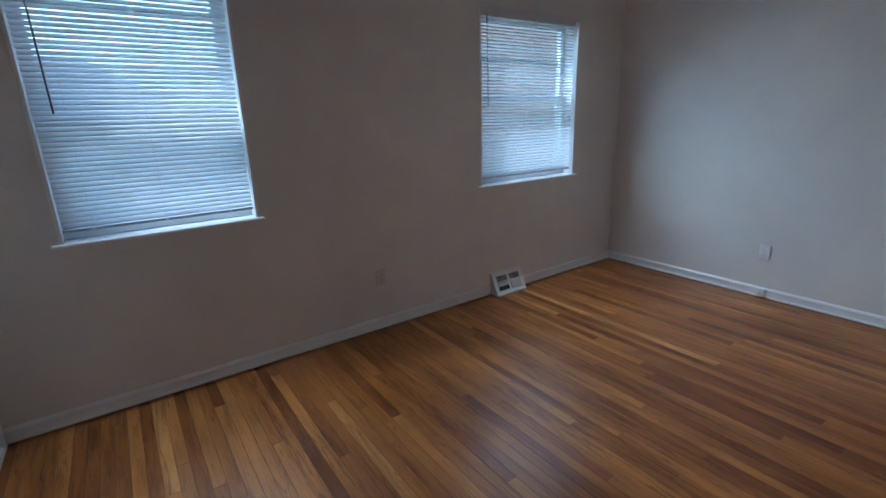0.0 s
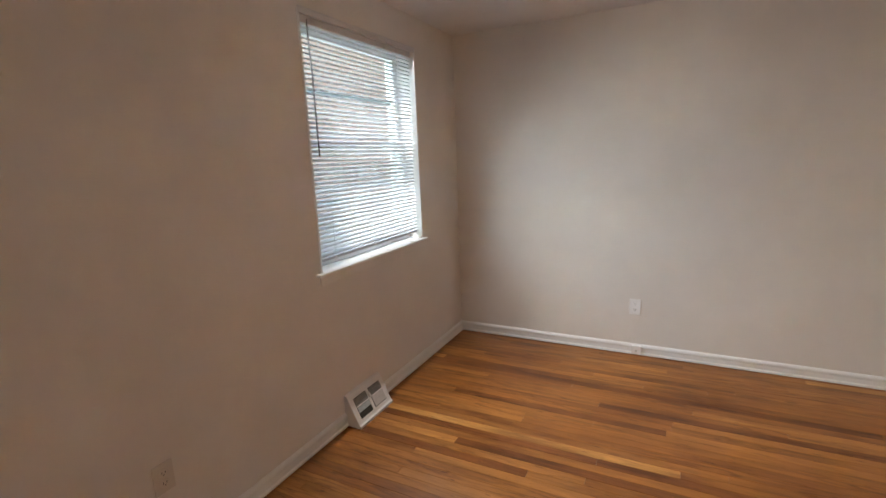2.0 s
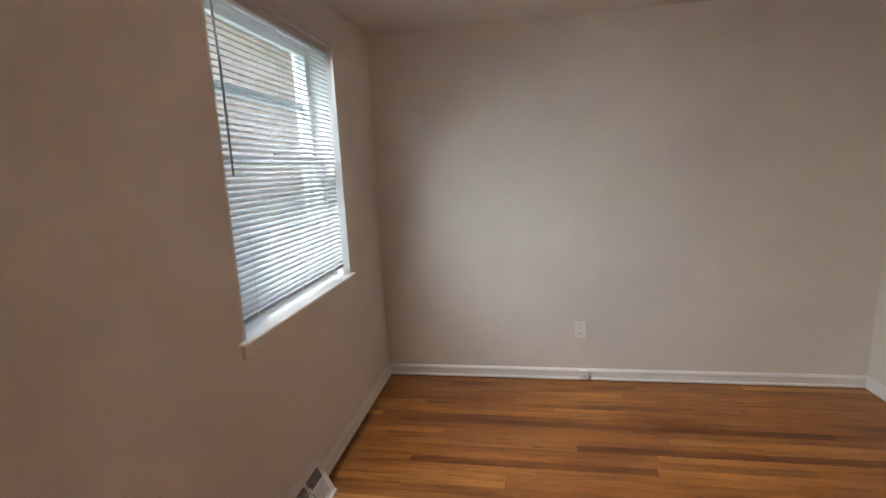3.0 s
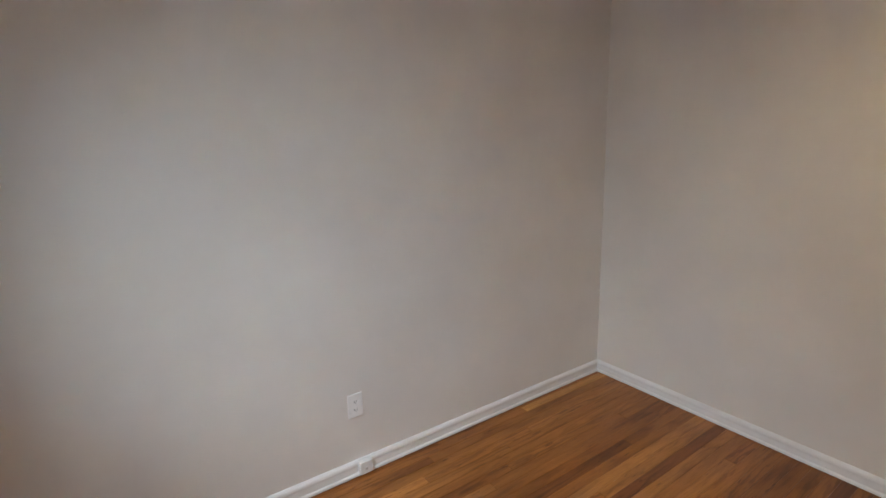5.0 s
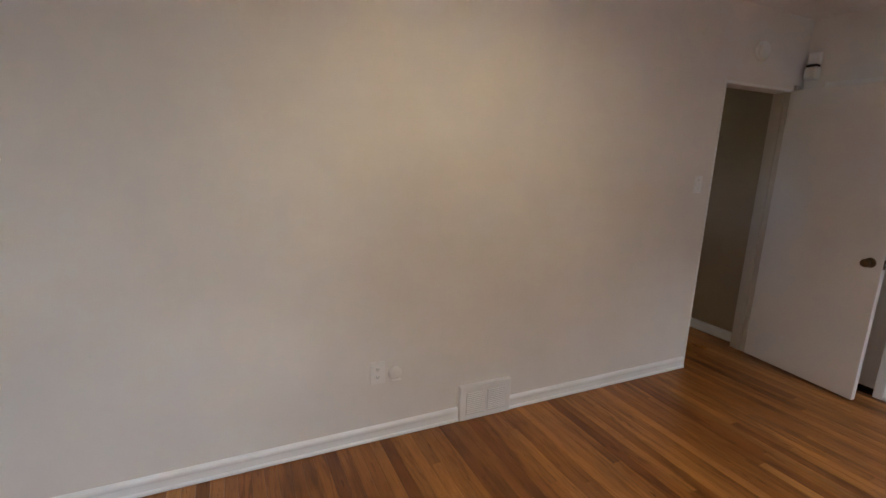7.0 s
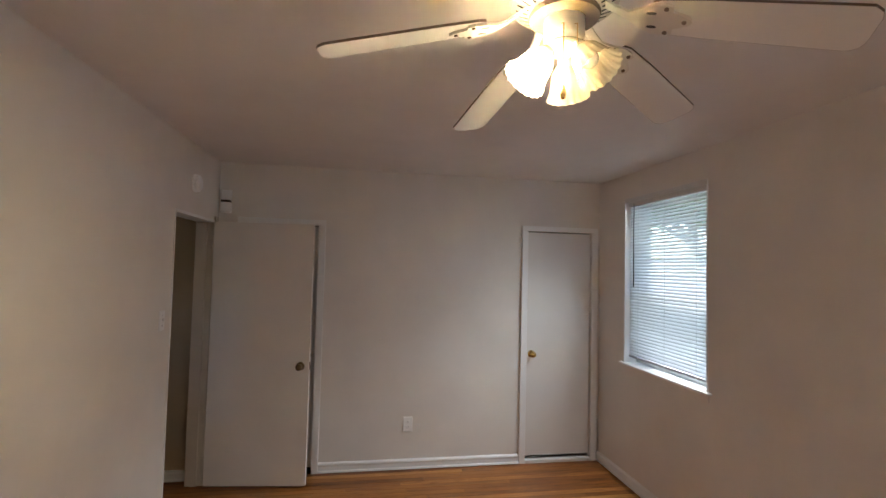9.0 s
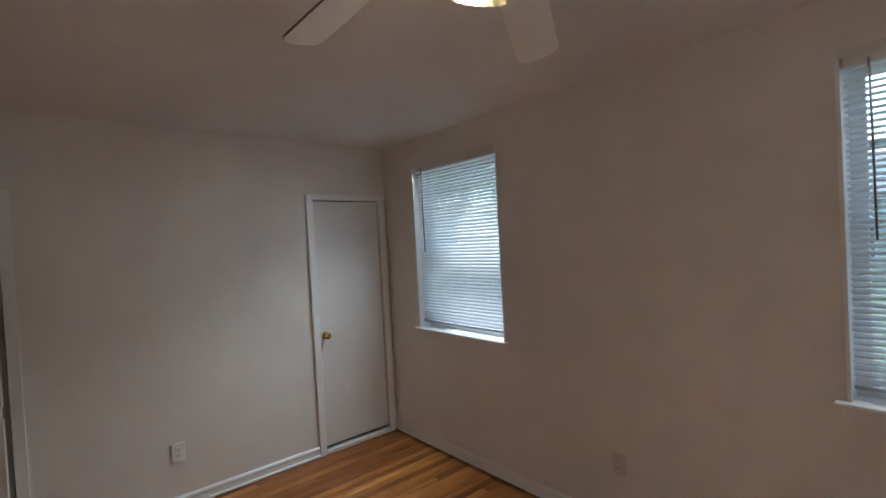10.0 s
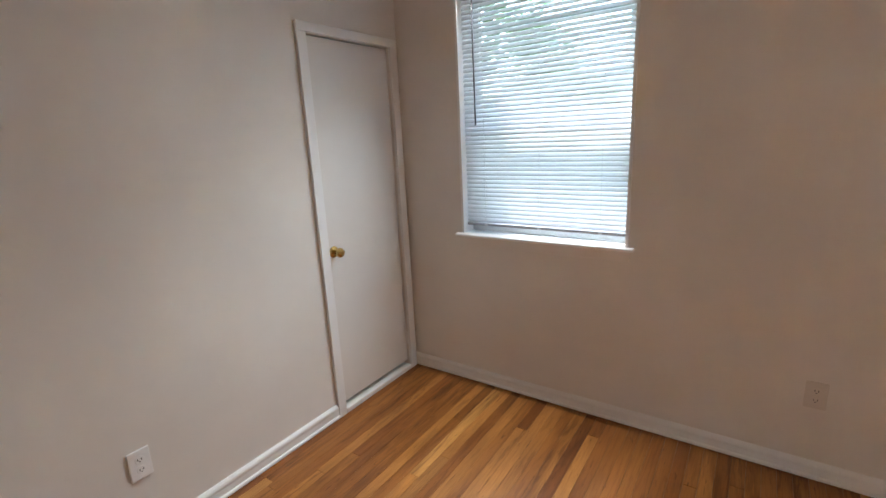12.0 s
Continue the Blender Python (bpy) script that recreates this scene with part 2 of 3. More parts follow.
M_BLADE = paint("white_fan_blade_laminate", (0.87, 0.85, 0.80), 0.42, 30.0, 0.03, 0.03, 0.5)
M_EDGE = plain("brown_blade_edge", (0.16, 0.11, 0.07), 0.6)
M_SHADE = thin("frosted_glass_shade", (0.93, 0.86, 0.72), 0.66, 0.25, 0.08)
M_BULB_OFF = thin("frosted_bulb", (0.90, 0.87, 0.80), 0.4, 0.2, 0.1)
M_BULB_ON = glow("lit_bulb", (1.0, 0.74, 0.44), BULB_GLOW)
M_BRICK = brickwork("pale_red_brickwork")
M_ROOF = plain("grey_shingle_roof", (0.17, 0.18, 0.20), 0.9, 0, 8, 0.3)
M_SIDING = plain("pale_blue_siding", (0.30, 0.35, 0.40), 0.8, 0, 3, 0.1)
M_DARKPANE = plain("dark_far_window", (0.05, 0.06, 0.07), 0.1)
M_FRAME_FAR = plain("white_far_trim", (0.75, 0.75, 0.74), 0.6)
M_GRASS = plain("lawn", (0.075, 0.12, 0.035), 0.95, 0, 2.5, 0.5)
M_CONCRETE = plain("pale_concrete", (0.46, 0.44, 0.42), 0.9, 0, 4, 0.12)
M_BARK = plain("grey_bark", (0.12, 0.09, 0.07), 0.95, 0, 25, 0.35)
M_LEAF = thin("green_leaf", (0.10, 0.22, 0.05), 0.4, 0.5, 0.05)

# ---- mesh helpers ----


def box(bm, x0, x1, y0, y1, z0, z1):
    v = [bm.verts.new(p) for p in ((x0, y0, z0), (x1, y0, z0), (x1, y1, z0), (x0, y1, z0),
                                   (x0, y0, z1), (x1, y0, z1), (x1, y1, z1), (x0, y1, z1))]
    for f in ((0, 3, 2, 1), (4, 5, 6, 7), (0, 1, 5, 4), (1, 2, 6, 5), (2, 3, 7, 6), (3, 0, 4, 7)):
        bm.faces.new([v[i] for i in f])
    return v


def rbox(x0, x1, y0, y1, z0, z1, r=0.003, seg=2):
    """A box with rounded edges."""
    bm = bmesh.new()
    box(bm, x0, x1, y0, y1, z0, z1)
    bmesh.ops.bevel(bm, geom=bm.edges[:], offset=r, segments=seg, profile=0.5, affect="EDGES")
    return bm


def lathe(bm, profile, seg=24, m=None, ripple=0.0, lobes=0):
    """Turns (radius, height) pairs round z; ripple makes a fluted rim that grows with the index."""
    rings = []
    n = len(profile)
    for k, (r, z) in enumerate(profile):
        ring = []
        for i in range(seg):
            a = 2 * math.pi * i / seg
            rr = r * (1 + ripple * (k / (n - 1)) ** 2 * math.cos(lobes * a)) if lobes else r
            p = Vector((rr * math.cos(a), rr * math.sin(a), z))
            ring.append(bm.verts.new(m @ p if m else p))
        rings.append(ring)
    for a, b in zip(rings, rings[1:]):
        for i in range(seg):
            bm.faces.new((a[i], a[(i + 1) % seg], b[(i + 1) % seg], b[i]))
    for ring, flip in ((rings[0], True), (rings[-1], False)):
        if (profile[0] if flip else profile[-1])[0] > 1e-6 and not lobes:
            bm.faces.new(ring[::-1] if flip else ring)
    return rings


def lathed(profile, seg=24, m=None):
    bm = bmesh.new()
    lathe(bm, profile, seg, m)
    return bm


def tube(points, r, seg=8):
    bm = bmesh.new()
    rings = []
    for i, p in enumerate(points):
        p = Vector(p)
        d = (Vector(points[min(i + 1, len(points) - 1)]) - Vector(points[max(i - 1, 0)])).normalized()
        q = d.to_track_quat("Z", "Y")
        rings.append([bm.verts.new(p + q @ Vector((r * math.cos(2 * math.pi * k / seg), r * math.sin(2 * math.pi * k / seg), 0))) for k in range(seg)])
    for a, b in zip(rings, rings[1:]):
        for k in range(seg):
            bm.faces.new((a[k], a[(k + 1) % seg], b[(k + 1) % seg], b[k]))
    bm.faces.new(rings[0][::-1])
    bm.faces.new(rings[-1])
    return bm


def mesh_of(name, bm, material, smooth=False):
    bmesh.ops.recalc_face_normals(bm, faces=bm.faces[:])
    me = bpy.data.meshes.new(name)
    bm.to_mesh(me)
    bm.free()
    me.materials.append(material)
    if smooth:
        me.shade_smooth()
    return me


def part(name, bm, material, parent=None, label="", smooth=False):
    ob = new(name, mesh_of(name, bm, material, smooth))
    if parent is not None:
        ob.parent = parent
    if label:
        tagged(ob, label)
    return ob


def thing(name, m, label, category, group="", kind=""):
    ob = new(name)
    ob.matrix_world = m
    ob.empty_display_size = 0.1
    return tagged(ob, label, category, group, kind)


def structure(name, bm, material, label, category=""):
    return tagged(part(name, bm, material), label, category, kind="structure")


# ---- walls, floor base, ceiling ----
def walls():
    bm = bmesh.new()
    y0, y1 = LY, LY + WT
    for a, b in ((-WT, WIN_A[0]), (WIN_A[1], WIN_B[0]), (WIN_B[1], LX + WT)):
        box(bm, a, b, y0, y1, -0.8, H + 0.2)
    for a, b in (WIN_A, WIN_B):
        box(bm, a, b, y0, y1, -0.8, SILL - 0.03)
        box(bm, a, b, y0, y1, HEAD, H + 0.2)
    structure("wall_north", bm, M_WALL, "warm white painted wall with two window openings", "wall")
    bm = bmesh.new()
    box(bm, LX, LX + 0.2, -0.12, LY, -0.8, H + 0.2)
    structure("wall_east", bm, M_WALL, "plain warm white painted wall", "wall")
    bm = bmesh.new()
    box(bm, DOOR_X[1], LX, -0.12, 0, -0.02, H + 0.2)
    box(bm, -0.2, DOOR_X[0], -0.12, 0, -0.02, H + 0.2)
    box(bm, DOOR_X[0], DOOR_X[1], -0.12, 0, DOOR_H, H + 0.2)
    structure("wall_south", bm, M_WALL, "warm white painted wall with an open doorway", "wall")
    bm = bmesh.new()
    for a, b, z in ((0, 0.15, -0.02), (0.79, 2.61, -0.02), (3.225, LY, -0.02)):
        box(bm, -0.2, 0, a, b, z, H + 0.2)
    box(bm, -0.2, 0, 0.15, 0.79, 2.03, H + 0.2)
    box(bm, -0.2, 0, 2.61, 3.225, 2.05, H + 0.2)
    structure("wall_west", bm, M_WALL, "warm white painted wall with two closet doors", "wall")
    bm = bmesh.new()
    # reaches over the unseen closets to keep daylight from leaking in
    box(bm, -1.4, LX + WT, -2.0, LY + WT, H, H + 0.15)
    structure("ceiling", bm, M_CEIL, "flat white painted ceiling", "ceiling")
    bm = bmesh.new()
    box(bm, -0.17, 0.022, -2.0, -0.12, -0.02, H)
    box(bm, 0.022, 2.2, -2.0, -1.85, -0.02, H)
    # end wall, out of view, with an opening added to let daylight into the hall
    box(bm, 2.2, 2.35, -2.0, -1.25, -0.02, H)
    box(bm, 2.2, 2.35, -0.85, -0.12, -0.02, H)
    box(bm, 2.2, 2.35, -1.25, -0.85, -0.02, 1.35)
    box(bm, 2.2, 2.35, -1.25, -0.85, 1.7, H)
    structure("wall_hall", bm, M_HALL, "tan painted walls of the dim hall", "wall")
    # unseen closet walls, added to block daylight behind the doors
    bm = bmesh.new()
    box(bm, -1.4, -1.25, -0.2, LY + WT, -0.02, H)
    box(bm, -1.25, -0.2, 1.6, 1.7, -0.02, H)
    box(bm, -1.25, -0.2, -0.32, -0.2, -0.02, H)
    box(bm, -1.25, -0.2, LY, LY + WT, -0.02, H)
    structure("wall_closet", bm, M_HALL, "unseen back and side walls closing the closets off from daylight", "wall")
    bm = bmesh.new()
    box(bm, -1.4, LX + WT, -2.0, LY, -0.2, -0.021)
    return structure("floor", bm, M_SUB, "oak strip floor with a glossy varnish", "floor")


floor = walls()


# ---- baseboards ----
def baseboard(name, a, b, inward, h=0.085):
    """A moulded board with a quarter-round shoe from a to b along a wall; inward points into the room."""
    a, b, n = Vector((*a, 0)), Vector((*b, 0)), Vector((*inward, 0))
    prof = [(0, 0.004), (0.0215, 0.004), (0.0220, 0.010), (0.0200, 0.0165), (0.0160, 0.0205), (0.0140, 0.0220), (0.0135, h - 0.032),
            (0.0155, h - 0.026), (0.0160, h - 0.019), (0.0140, h - 0.011), (0.0090, h - 0.005), (0.0040, h), (0, h)]
    bm = bmesh.new()
    rows = [[bm.verts.new(p + n * d + Vector((0, 0, z))) for d, z in prof] for p in (a, b)]
    for i in range(len(prof) - 1):
        bm.faces.new((rows[0][i], rows[0][i + 1], rows[1][i + 1], rows[1][i]))
    bm.faces.new(rows[0])
    bm.faces.new(rows[1][::-1])
    return structure(name, bm, M_TRIM, "white painted baseboard with a shoe moulding", "baseboard")


baseboard("baseboard_north", (0.0, LY), (3.213, LY), (0, -1))
baseboard("baseboard_north_2", (3.557, LY), (LX, LY), (0, -1))
baseboard("baseboard_east", (LX, 0.0), (LX, LY), (-1, 0))
baseboard("baseboard_south", (2.738, 0), (LX, 0), (0, 1))
baseboard("baseboard_south_2", (DOOR_X[1] + 0.004, 0), (2.398, 0), (0, 1))
baseboard("baseboard_west", (0, 0.845), (0, 2.553), (1, 0))
baseboard("baseboard_hall", (0.022, -1.85), (0.022, -0.125), (1, 0))


# ---- windows ----
def window(name, span, meeting, bars, label):
    x0, x1 = span
    w = thing(name, pose((x0 + x1) / 2, LY, SILL), label, "window", kind="structure")
    hw, t = (x1 - x0) / 2, HEAD - SILL
    bm = bmesh.new()
    for a, b in ((-hw + 0.001, -hw + 0.016), (hw - 0.016, hw - 0.001)):
        box(bm, a, b, -0.003, 0.225, 0.0, t - 0.001)
    box(bm, -hw + 0.016, hw - 0.016, -0.003, 0.225, t - 0.016, t - 0.001)
    part("reveal", bm, M_TRIM, w, "white painted window reveal")
    part("window_sill", rbox(-hw - 0.034, hw + 0.028, -0.029, 0.20, -0.018, 0.0, 0.006, 3), M_TRIM, w, "white painted wooden stool", True)
    part("apron", rbox(-hw - 0.012, hw + 0.008, -0.012, -0.0005, -0.072, -0.019, 0.003), M_WALL, w, "wall-coloured apron board")

    def sash(nm, y, z0, z1, st, bot, top):
        s = part(nm, bmesh.new(), M_SASH, w)
        bm = bmesh.new()
        e = hw - 0.017
        box(bm, -e, -e + st, y, y + 0.032, z0, z1)
        box(bm, e - st, e, y, y + 0.032, z0, z1)
        box(bm, -e + st, e - st, y, y + 0.032, z0, z0 + bot)
        box(bm, -e + st, e - st, y, y + 0.032, z1 - top, z1)
        bmesh.ops.recalc_face_normals(bm, faces=bm.faces[:])
        bm.to_mesh(s.data)
        bm.free()
        bm = bmesh.new()
        box(bm, -e + st, e - st, y + 0.014, y + 0.018, z0 + bot, z1 - top)
        g = part("pane", bm, M_GLASS, s)
        g.visible_shadow = False
        return s

    mid = t * meeting
    sash("lower_sash", 0.105, 0.002, mid + 0.018, 0.052, 0.07, 0.034)
    sash("upper_sash", 0.142, mid - 0.018, t - 0.018, 0.052, 0.034, 0.05)
    latch = bmesh.new()
    box(latch, -0.03, 0.03, 0.10, 0.135, mid + 0.018, mid + 0.026)
    box(latch, -0.008, 0.035, 0.108, 0.122, mid + 0.026, mid + 0.036)
    part("sash_lock", latch, M_STEEL, w, "small metal sash lock")
    bm = bmesh.new()
    e = hw - 0.017
    box(bm, -e, -e + 0.03, 0.188, 0.21, 0.002, t - 0.018)
    box(bm, e - 0.03, e, 0.188, 0.21, 0.002, t - 0.018)
    for z, half in bars:
        box(bm, -e + 0.03, e - 0.03, 0.188, 0.21, z - SILL - half, z - SILL + half)
    part("storm_frame", bm, M_STORM, w, "grey metal storm window frame")
    return w


window("window_1", WIN_A, 0.445, ((2.10, 0.016), (1.57, 0.014)), "white double-hung window near the closet corner")
window("window_2", WIN_B, 0.512, ((1.955, 0.016), (1.305, 0.010)), "wider white double-hung window facing a brick house")


# ---- blinds ----
def blind(span, tilt, label, pitch=0.0246):
    x0, x1 = span[0] + 0.020, span[1] - 0.020
    w = x1 - x0
    y, top = LY + 0.046, HEAD - 0.004
    b = thing("window_blind", pose((x0 + x1) / 2, y, top), label, "window blind", "mini blinds in the windows")
    part("headrail", rbox(-w / 2, w / 2, -0.022, 0.014, -0.052, -0.013, 0.003), M_RAIL, b, "white metal headrail")
    val = part("valance", rbox(-w / 2 - 0.012, w / 2 + 0.012, -0.050, -0.046, -0.020, 0.014, 0.0015), M_RAIL, b, "grey-white plastic valance strip")
    part("valance_lip", rbox(-w / 2 - 0.012, w / 2 + 0.012, -0.0525, -0.0495, 0.004, 0.011, 0.001, 1), M_RAIL, val)
    n = int((top - 0.058 - SILL - 0.055) / pitch)
    bm = bmesh.new()
    half, crown = 0.0148, 0.0026
    up, dn = [], []
    for k in range(5):
        u = -1 + k / 2
        for rows, dz in ((up, 0.0003), (dn, -0.0003)):
            rows.append([bm.verts.new((s * w / 2, u * half, crown * (1 - u * u) + dz)) for s in (-1, 1)])
    for rows in (up, dn):
        for a, c in zip(rows, rows[1:]):
            bm.faces.new((a[0], a[1], c[1], c[0]))
    for k in (0, 4):
        bm.faces.new((up[k][0], up[k][1], dn[k][1], dn[k][0]))
    slat = mesh_of("slat", bm, M_SLAT, True)
    rnd = random.Random(round(x0 * 100))
    for i in range(n):
        s = new("slat", slat)
        s.parent = b
        s.matrix_basis = pose(rnd.uniform(-0.0015, 0.0015), 0, -0.068 - i * pitch + rnd.uniform(-0.0007, 0.0007),
                              tilt + rnd.uniform(-1.2, 1.2), rnd.uniform(-0.06, 0.06), 0)
    zb = -0.068 - n * pitch
    part("bottom_rail", rbox(-w / 2, w / 2, -0.013, 0.013, zb - 0.012, zb + 0.004, 0.003), M_BOTTOM_RAIL, b, "grey bottom rail")
    for u in (-0.36, 0.0, 0.36):
        bm = bmesh.new()
        for yy in (-0.0145, 0.0145):
            box(bm, u * w - 0.0006, u * w + 0.0006, yy - 0.0006, yy + 0.0006, zb, -0.034)
        part("ladder_cord", bm, M_CORD, b, "thin white ladder cord")
        part("rail_button", rbox(u * w - 0.010, u * w + 0.010, -0.0165, -0.0135, zb - 0.009, zb + 0.001, 0.001, 1), M_RAIL, b)
    wx = -w / 2 + 0.075
    part("tilt_wand", tube([(wx, -0.020, -0.03), (wx + 0.004, -0.026, -0.30), (wx + 0.006, -0.024, -0.71)], 0.0042, 6), M_WAND, b,
         "clear grey plastic tilt wand", True)
    part("wand_hook", tube([(wx, -0.010, -0.012), (wx, -0.020, -0.018), (wx, -0.020, -0.032)], 0.002, 6), M_STEEL, b)
    return b


blind(WIN_A, 54, "white vinyl mini blind, slats tilted nearly shut, lowered to the sill")
blind(WIN_B, 34, "white vinyl mini blind, slats half open, lowered to the sill")


# ---- doors ----
def casing(name, y0, y1, top, x=0.0, w=0.055, legs=(True, True), label="white painted flat door casing"):
    bm = bmesh.new()
    d = 0.019
    if legs[0]:
        box(bm, x, x + d, y0 - w, y0, 0.0, top)
    if legs[1]:
        box(bm, x, x + d, y1, y1 + w, 0.0, top)
    box(bm, x, x + d + 0.0005, y0 - (w if legs[0] else 0), y1 + (w if legs[1] else 0), top, top + w * 0.8)
    bmesh.ops.bevel(bm, geom=bm.edges[:], offset=0.002, segments=2, profile=0.5, affect="EDGES")
    return structure(name, bm, M_TRIM, label, "trim")


def knob(parent, m, material, label):
    k = part("knob", lathed([(0.0, 0.066), (0.012, 0.0655), (0.022, 0.061), (0.0265, 0.052), (0.0265, 0.046), (0.021, 0.037), (0.012, 0.030),
                             (0.011, 0.010), (0.011, 0.004)], 28, m), material, parent, label, True)
    part("rose", lathed([(0.011, 0.010), (0.020, 0.009), (0.030, 0.005), (0.0325, 0.0)], 28, m), material, k, "", True)
    return k


def hinge(parent, m, material=M_DOOR):
    bm = bmesh.new()
    for i in range(3):
        lathe(bm, [(0.006, -0.044 + i * 0.030), (0.0068, -0.043 + i * 0.030), (0.0068, -0.017 + i * 0.030), (0.006, -0.016 + i * 0.030)], 10, m)
    return part("hinge", bm, material, parent, "painted butt hinge")


# closet by the window corner
casing("trim_closet", 2.610, 3.225, 2.052, w=0.055)
closet = thing("door_1", pose(-0.012, 2.6165, 0.060), "closed white flush closet door with a brass knob", "door", kind="structure")
part("slab", rbox(-0.034, 0.002, 0.0, 0.601, 0.0, 1.982, 0.002), M_DOOR, closet)
knob(closet, pose(0.002, 0.047, 0.894, 0, 90, 0), M_BRASS, "polished brass round knob")
for z in (0.16, 1.80):
    hinge(closet, pose(0.008, 0.604, z))
bm = rbox(-0.10, 0.019, 2.613, 3.222, 0.0, 0.030, 0.004)
structure("trim_threshold", bm, M_TRIM, "white painted raised closet threshold, scuffed", "trim")
# near-black panel behind the slab, painted as the shade in the door gap
bm = bmesh.new()
box(bm, -0.09, -0.05, 2.61, 3.225, 0.041, 2.05)
structure("closet_gap_shade", bm, M_SLOT, "dark panel painted as shade in the closet gap behind the door", "trim")

# closet behind the open door
casing("trim_closet_2", 0.150, 0.790, 2.030, w=0.055, legs=(False, True))
closet2 = thing("door_2", pose(-0.050, 0.155, 0.030), "closed white flush closet door behind the room door", "door", kind="structure")
part("slab", rbox(-0.034, 0.002, 0.0, 0.630, 0.0, 1.990, 0.002), M_DOOR, closet2)
knob(closet2, pose(0.002, 0.57, 0.92, 0, 90, 0), M_BRONZE, "dark brass round knob")
# second near-black panel, its colour standing for shade behind this slab
bm = bmesh.new()
box(bm, -0.13, -0.10, 0.15, 0.79, 0.0, 2.03)
structure("closet_gap_shade_2", bm, M_SLOT, "dark panel painted as shade in the closet gap behind the second door", "trim")

# room doorway
bm = bmesh.new()
box(bm, DOOR_X[0] - 0.001, DOOR_X[0] + 0.018, -0.124, 0.004, 0, DOOR_H - 0.018)
box(bm, DOOR_X[0] + 0.018, DOOR_X[0] + 0.030, -0.085, -0.040, 0, DOOR_H - 0.030)
structure("trim_hinge_jamb", bm, M_JAMB, "yellowed painted hinge jamb with worn spots", "trim")
bm = bmesh.new()
box(bm, DOOR_X[1] - 0.014, DOOR_X[1] + 0.001, -0.124, 0.004, 0, DOOR_H - 0.018)
box(bm, DOOR_X[0] - 0.001, DOOR_X[1] + 0.001, -0.124, 0.004, DOOR_H - 0.018, DOOR_H + 0.001)
lj = structure("trim_latch_jamb", bm, M_TRIM, "white painted latch jamb and head", "trim")
# small dark spot on the jamb, modelled as a thin bronze plate
part("jamb_spot", rbox(DOOR_X[1] - 0.0165, DOOR_X[1] - 0.0135, -0.030, -0.006, 1.385, 1.400, 0.001, 1), M_BRONZE, lj, "small dark spot on the latch jamb")
bm = bmesh.new()
box(bm, 0.046, DOOR_X[0] - 0.002, 0.0005, 0.014, 0, DOOR_H + 0.03)
structure("trim_hinge_casing", bm, M_JAMB, "narrow painted casing beside the hinges", "trim")

ang = math.degrees(math.atan2(0.755, 0.085))
room_door = thing("door_3", pose(0.136, 0.022, 0.016, 0, 0, ang), "white flush room door standing wide open", "door", kind="structure")
part("slab", rbox(0.004, 0.762, -0.035, 0.0, 0.0, 1.998, 0.0025), M_DOOR, room_door)
knob(room_door, pose(0.695, -0.035, 0.905, 90, 0, 0), M_BRONZE, "dark antique brass round knob")
knob(room_door, pose(0.695, 0.0, 0.905, -90, 0, 0), M_BRONZE, "dark antique brass round knob")
bm = rbox(0.761, 0.7645, -0.030, -0.005, 0.875, 0.935, 0.001, 1)
lp = part("latch_plate", bm, M_BRONZE, room_door, "dark latch plate")
part("latch_bolt", rbox(0.763, 0.774, -0.024, -0.011, 0.898, 0.912, 0.002, 1), M_STEEL, lp)
for z in (0.22, 1.00, 1.80):
    hinge(room_door, pose(-0.002, -0.037, z), M_JAMB)


# ---- wall fittings ----
def outlet(m, label, material=M_PLATE, w=0.078, h=0.122):
    """A duplex socket plate; its face points along local -y."""
    o = thing("wall_outlet", m, label, "outlet", "wall outlets")
    part("cover_plate", rbox(-w / 2, w / 2, -0.0082, 0.0, -h / 2, h / 2, 0.003, 2), material, o)
    for z in (-0.0215, 0.0215):
        bm = lathed([(0.0165, 0.0), (0.0165, 0.0085), (0.015, 0.0095), (0.0, 0.0095)], 20, pose(0, 0, z, 90, 0, 0))
        s = part("socket", bm, material, o)
        bm = bmesh.new()
        for x in (-0.0065, 0.0065):
            box(bm, x - 0.0013, x + 0.0013, -0.0099, -0.0094, z - 0.003, z + 0.006)
        box(bm, -0.002, 0.002, -0.0099, -0.0094, z - 0.010, z - 0.006)
        part("slot", bm, M_SLOT, s)
    part("screw", lathed([(0.003, 0.0), (0.003, 0.008), (0.0, 0.0084)], 10, pose(0, 0, 0, 90, 0, 0)), material, o)
    return o


outlet(pose(2.155, LY, 0.398), "wall-coloured painted-over duplex outlet on the window wall", M_PLATE_PAINTED)
outlet(pose(LX, 1.848, 0.381, 0, 0, -90), "white duplex outlet above the baseboard jack")
outlet(pose(3.212, 0, 0.383, 0, 0, 180), "painted-over duplex outlet beside a round cover", M_VENT)
outlet(pose(0, 1.573, 0.373, 0, 0, 90), "white duplex outlet between the closet doors")

sw = thing("light_switch", pose(0.985, 0, 1.350, 0, 0, 180), "white toggle light switch beside the doorway", "switch")
part("cover_plate", rbox(-0.037, 0.037, -0.006, 0.0, -0.059, 0.059, 0.003, 2), M_PLATE, sw)
part("toggle", rbox(-0.005, 0.005, -0.018, -0.005, -0.004, 0.014, 0.002, 1), M_PLATE, sw)
for z in (-0.03, 0.03):
    part("screw", lathed([(0.003, 0.0), (0.003, 0.007), (0.0, 0.0075)], 10, pose(0, 0, z, 90, 0, 0)), M_SLOT, sw)

rc = thing("cable_cover", pose(3.118, 0, 0.366, 0, 0, 180), "round wall-coloured cable cover on the wall", "cover")
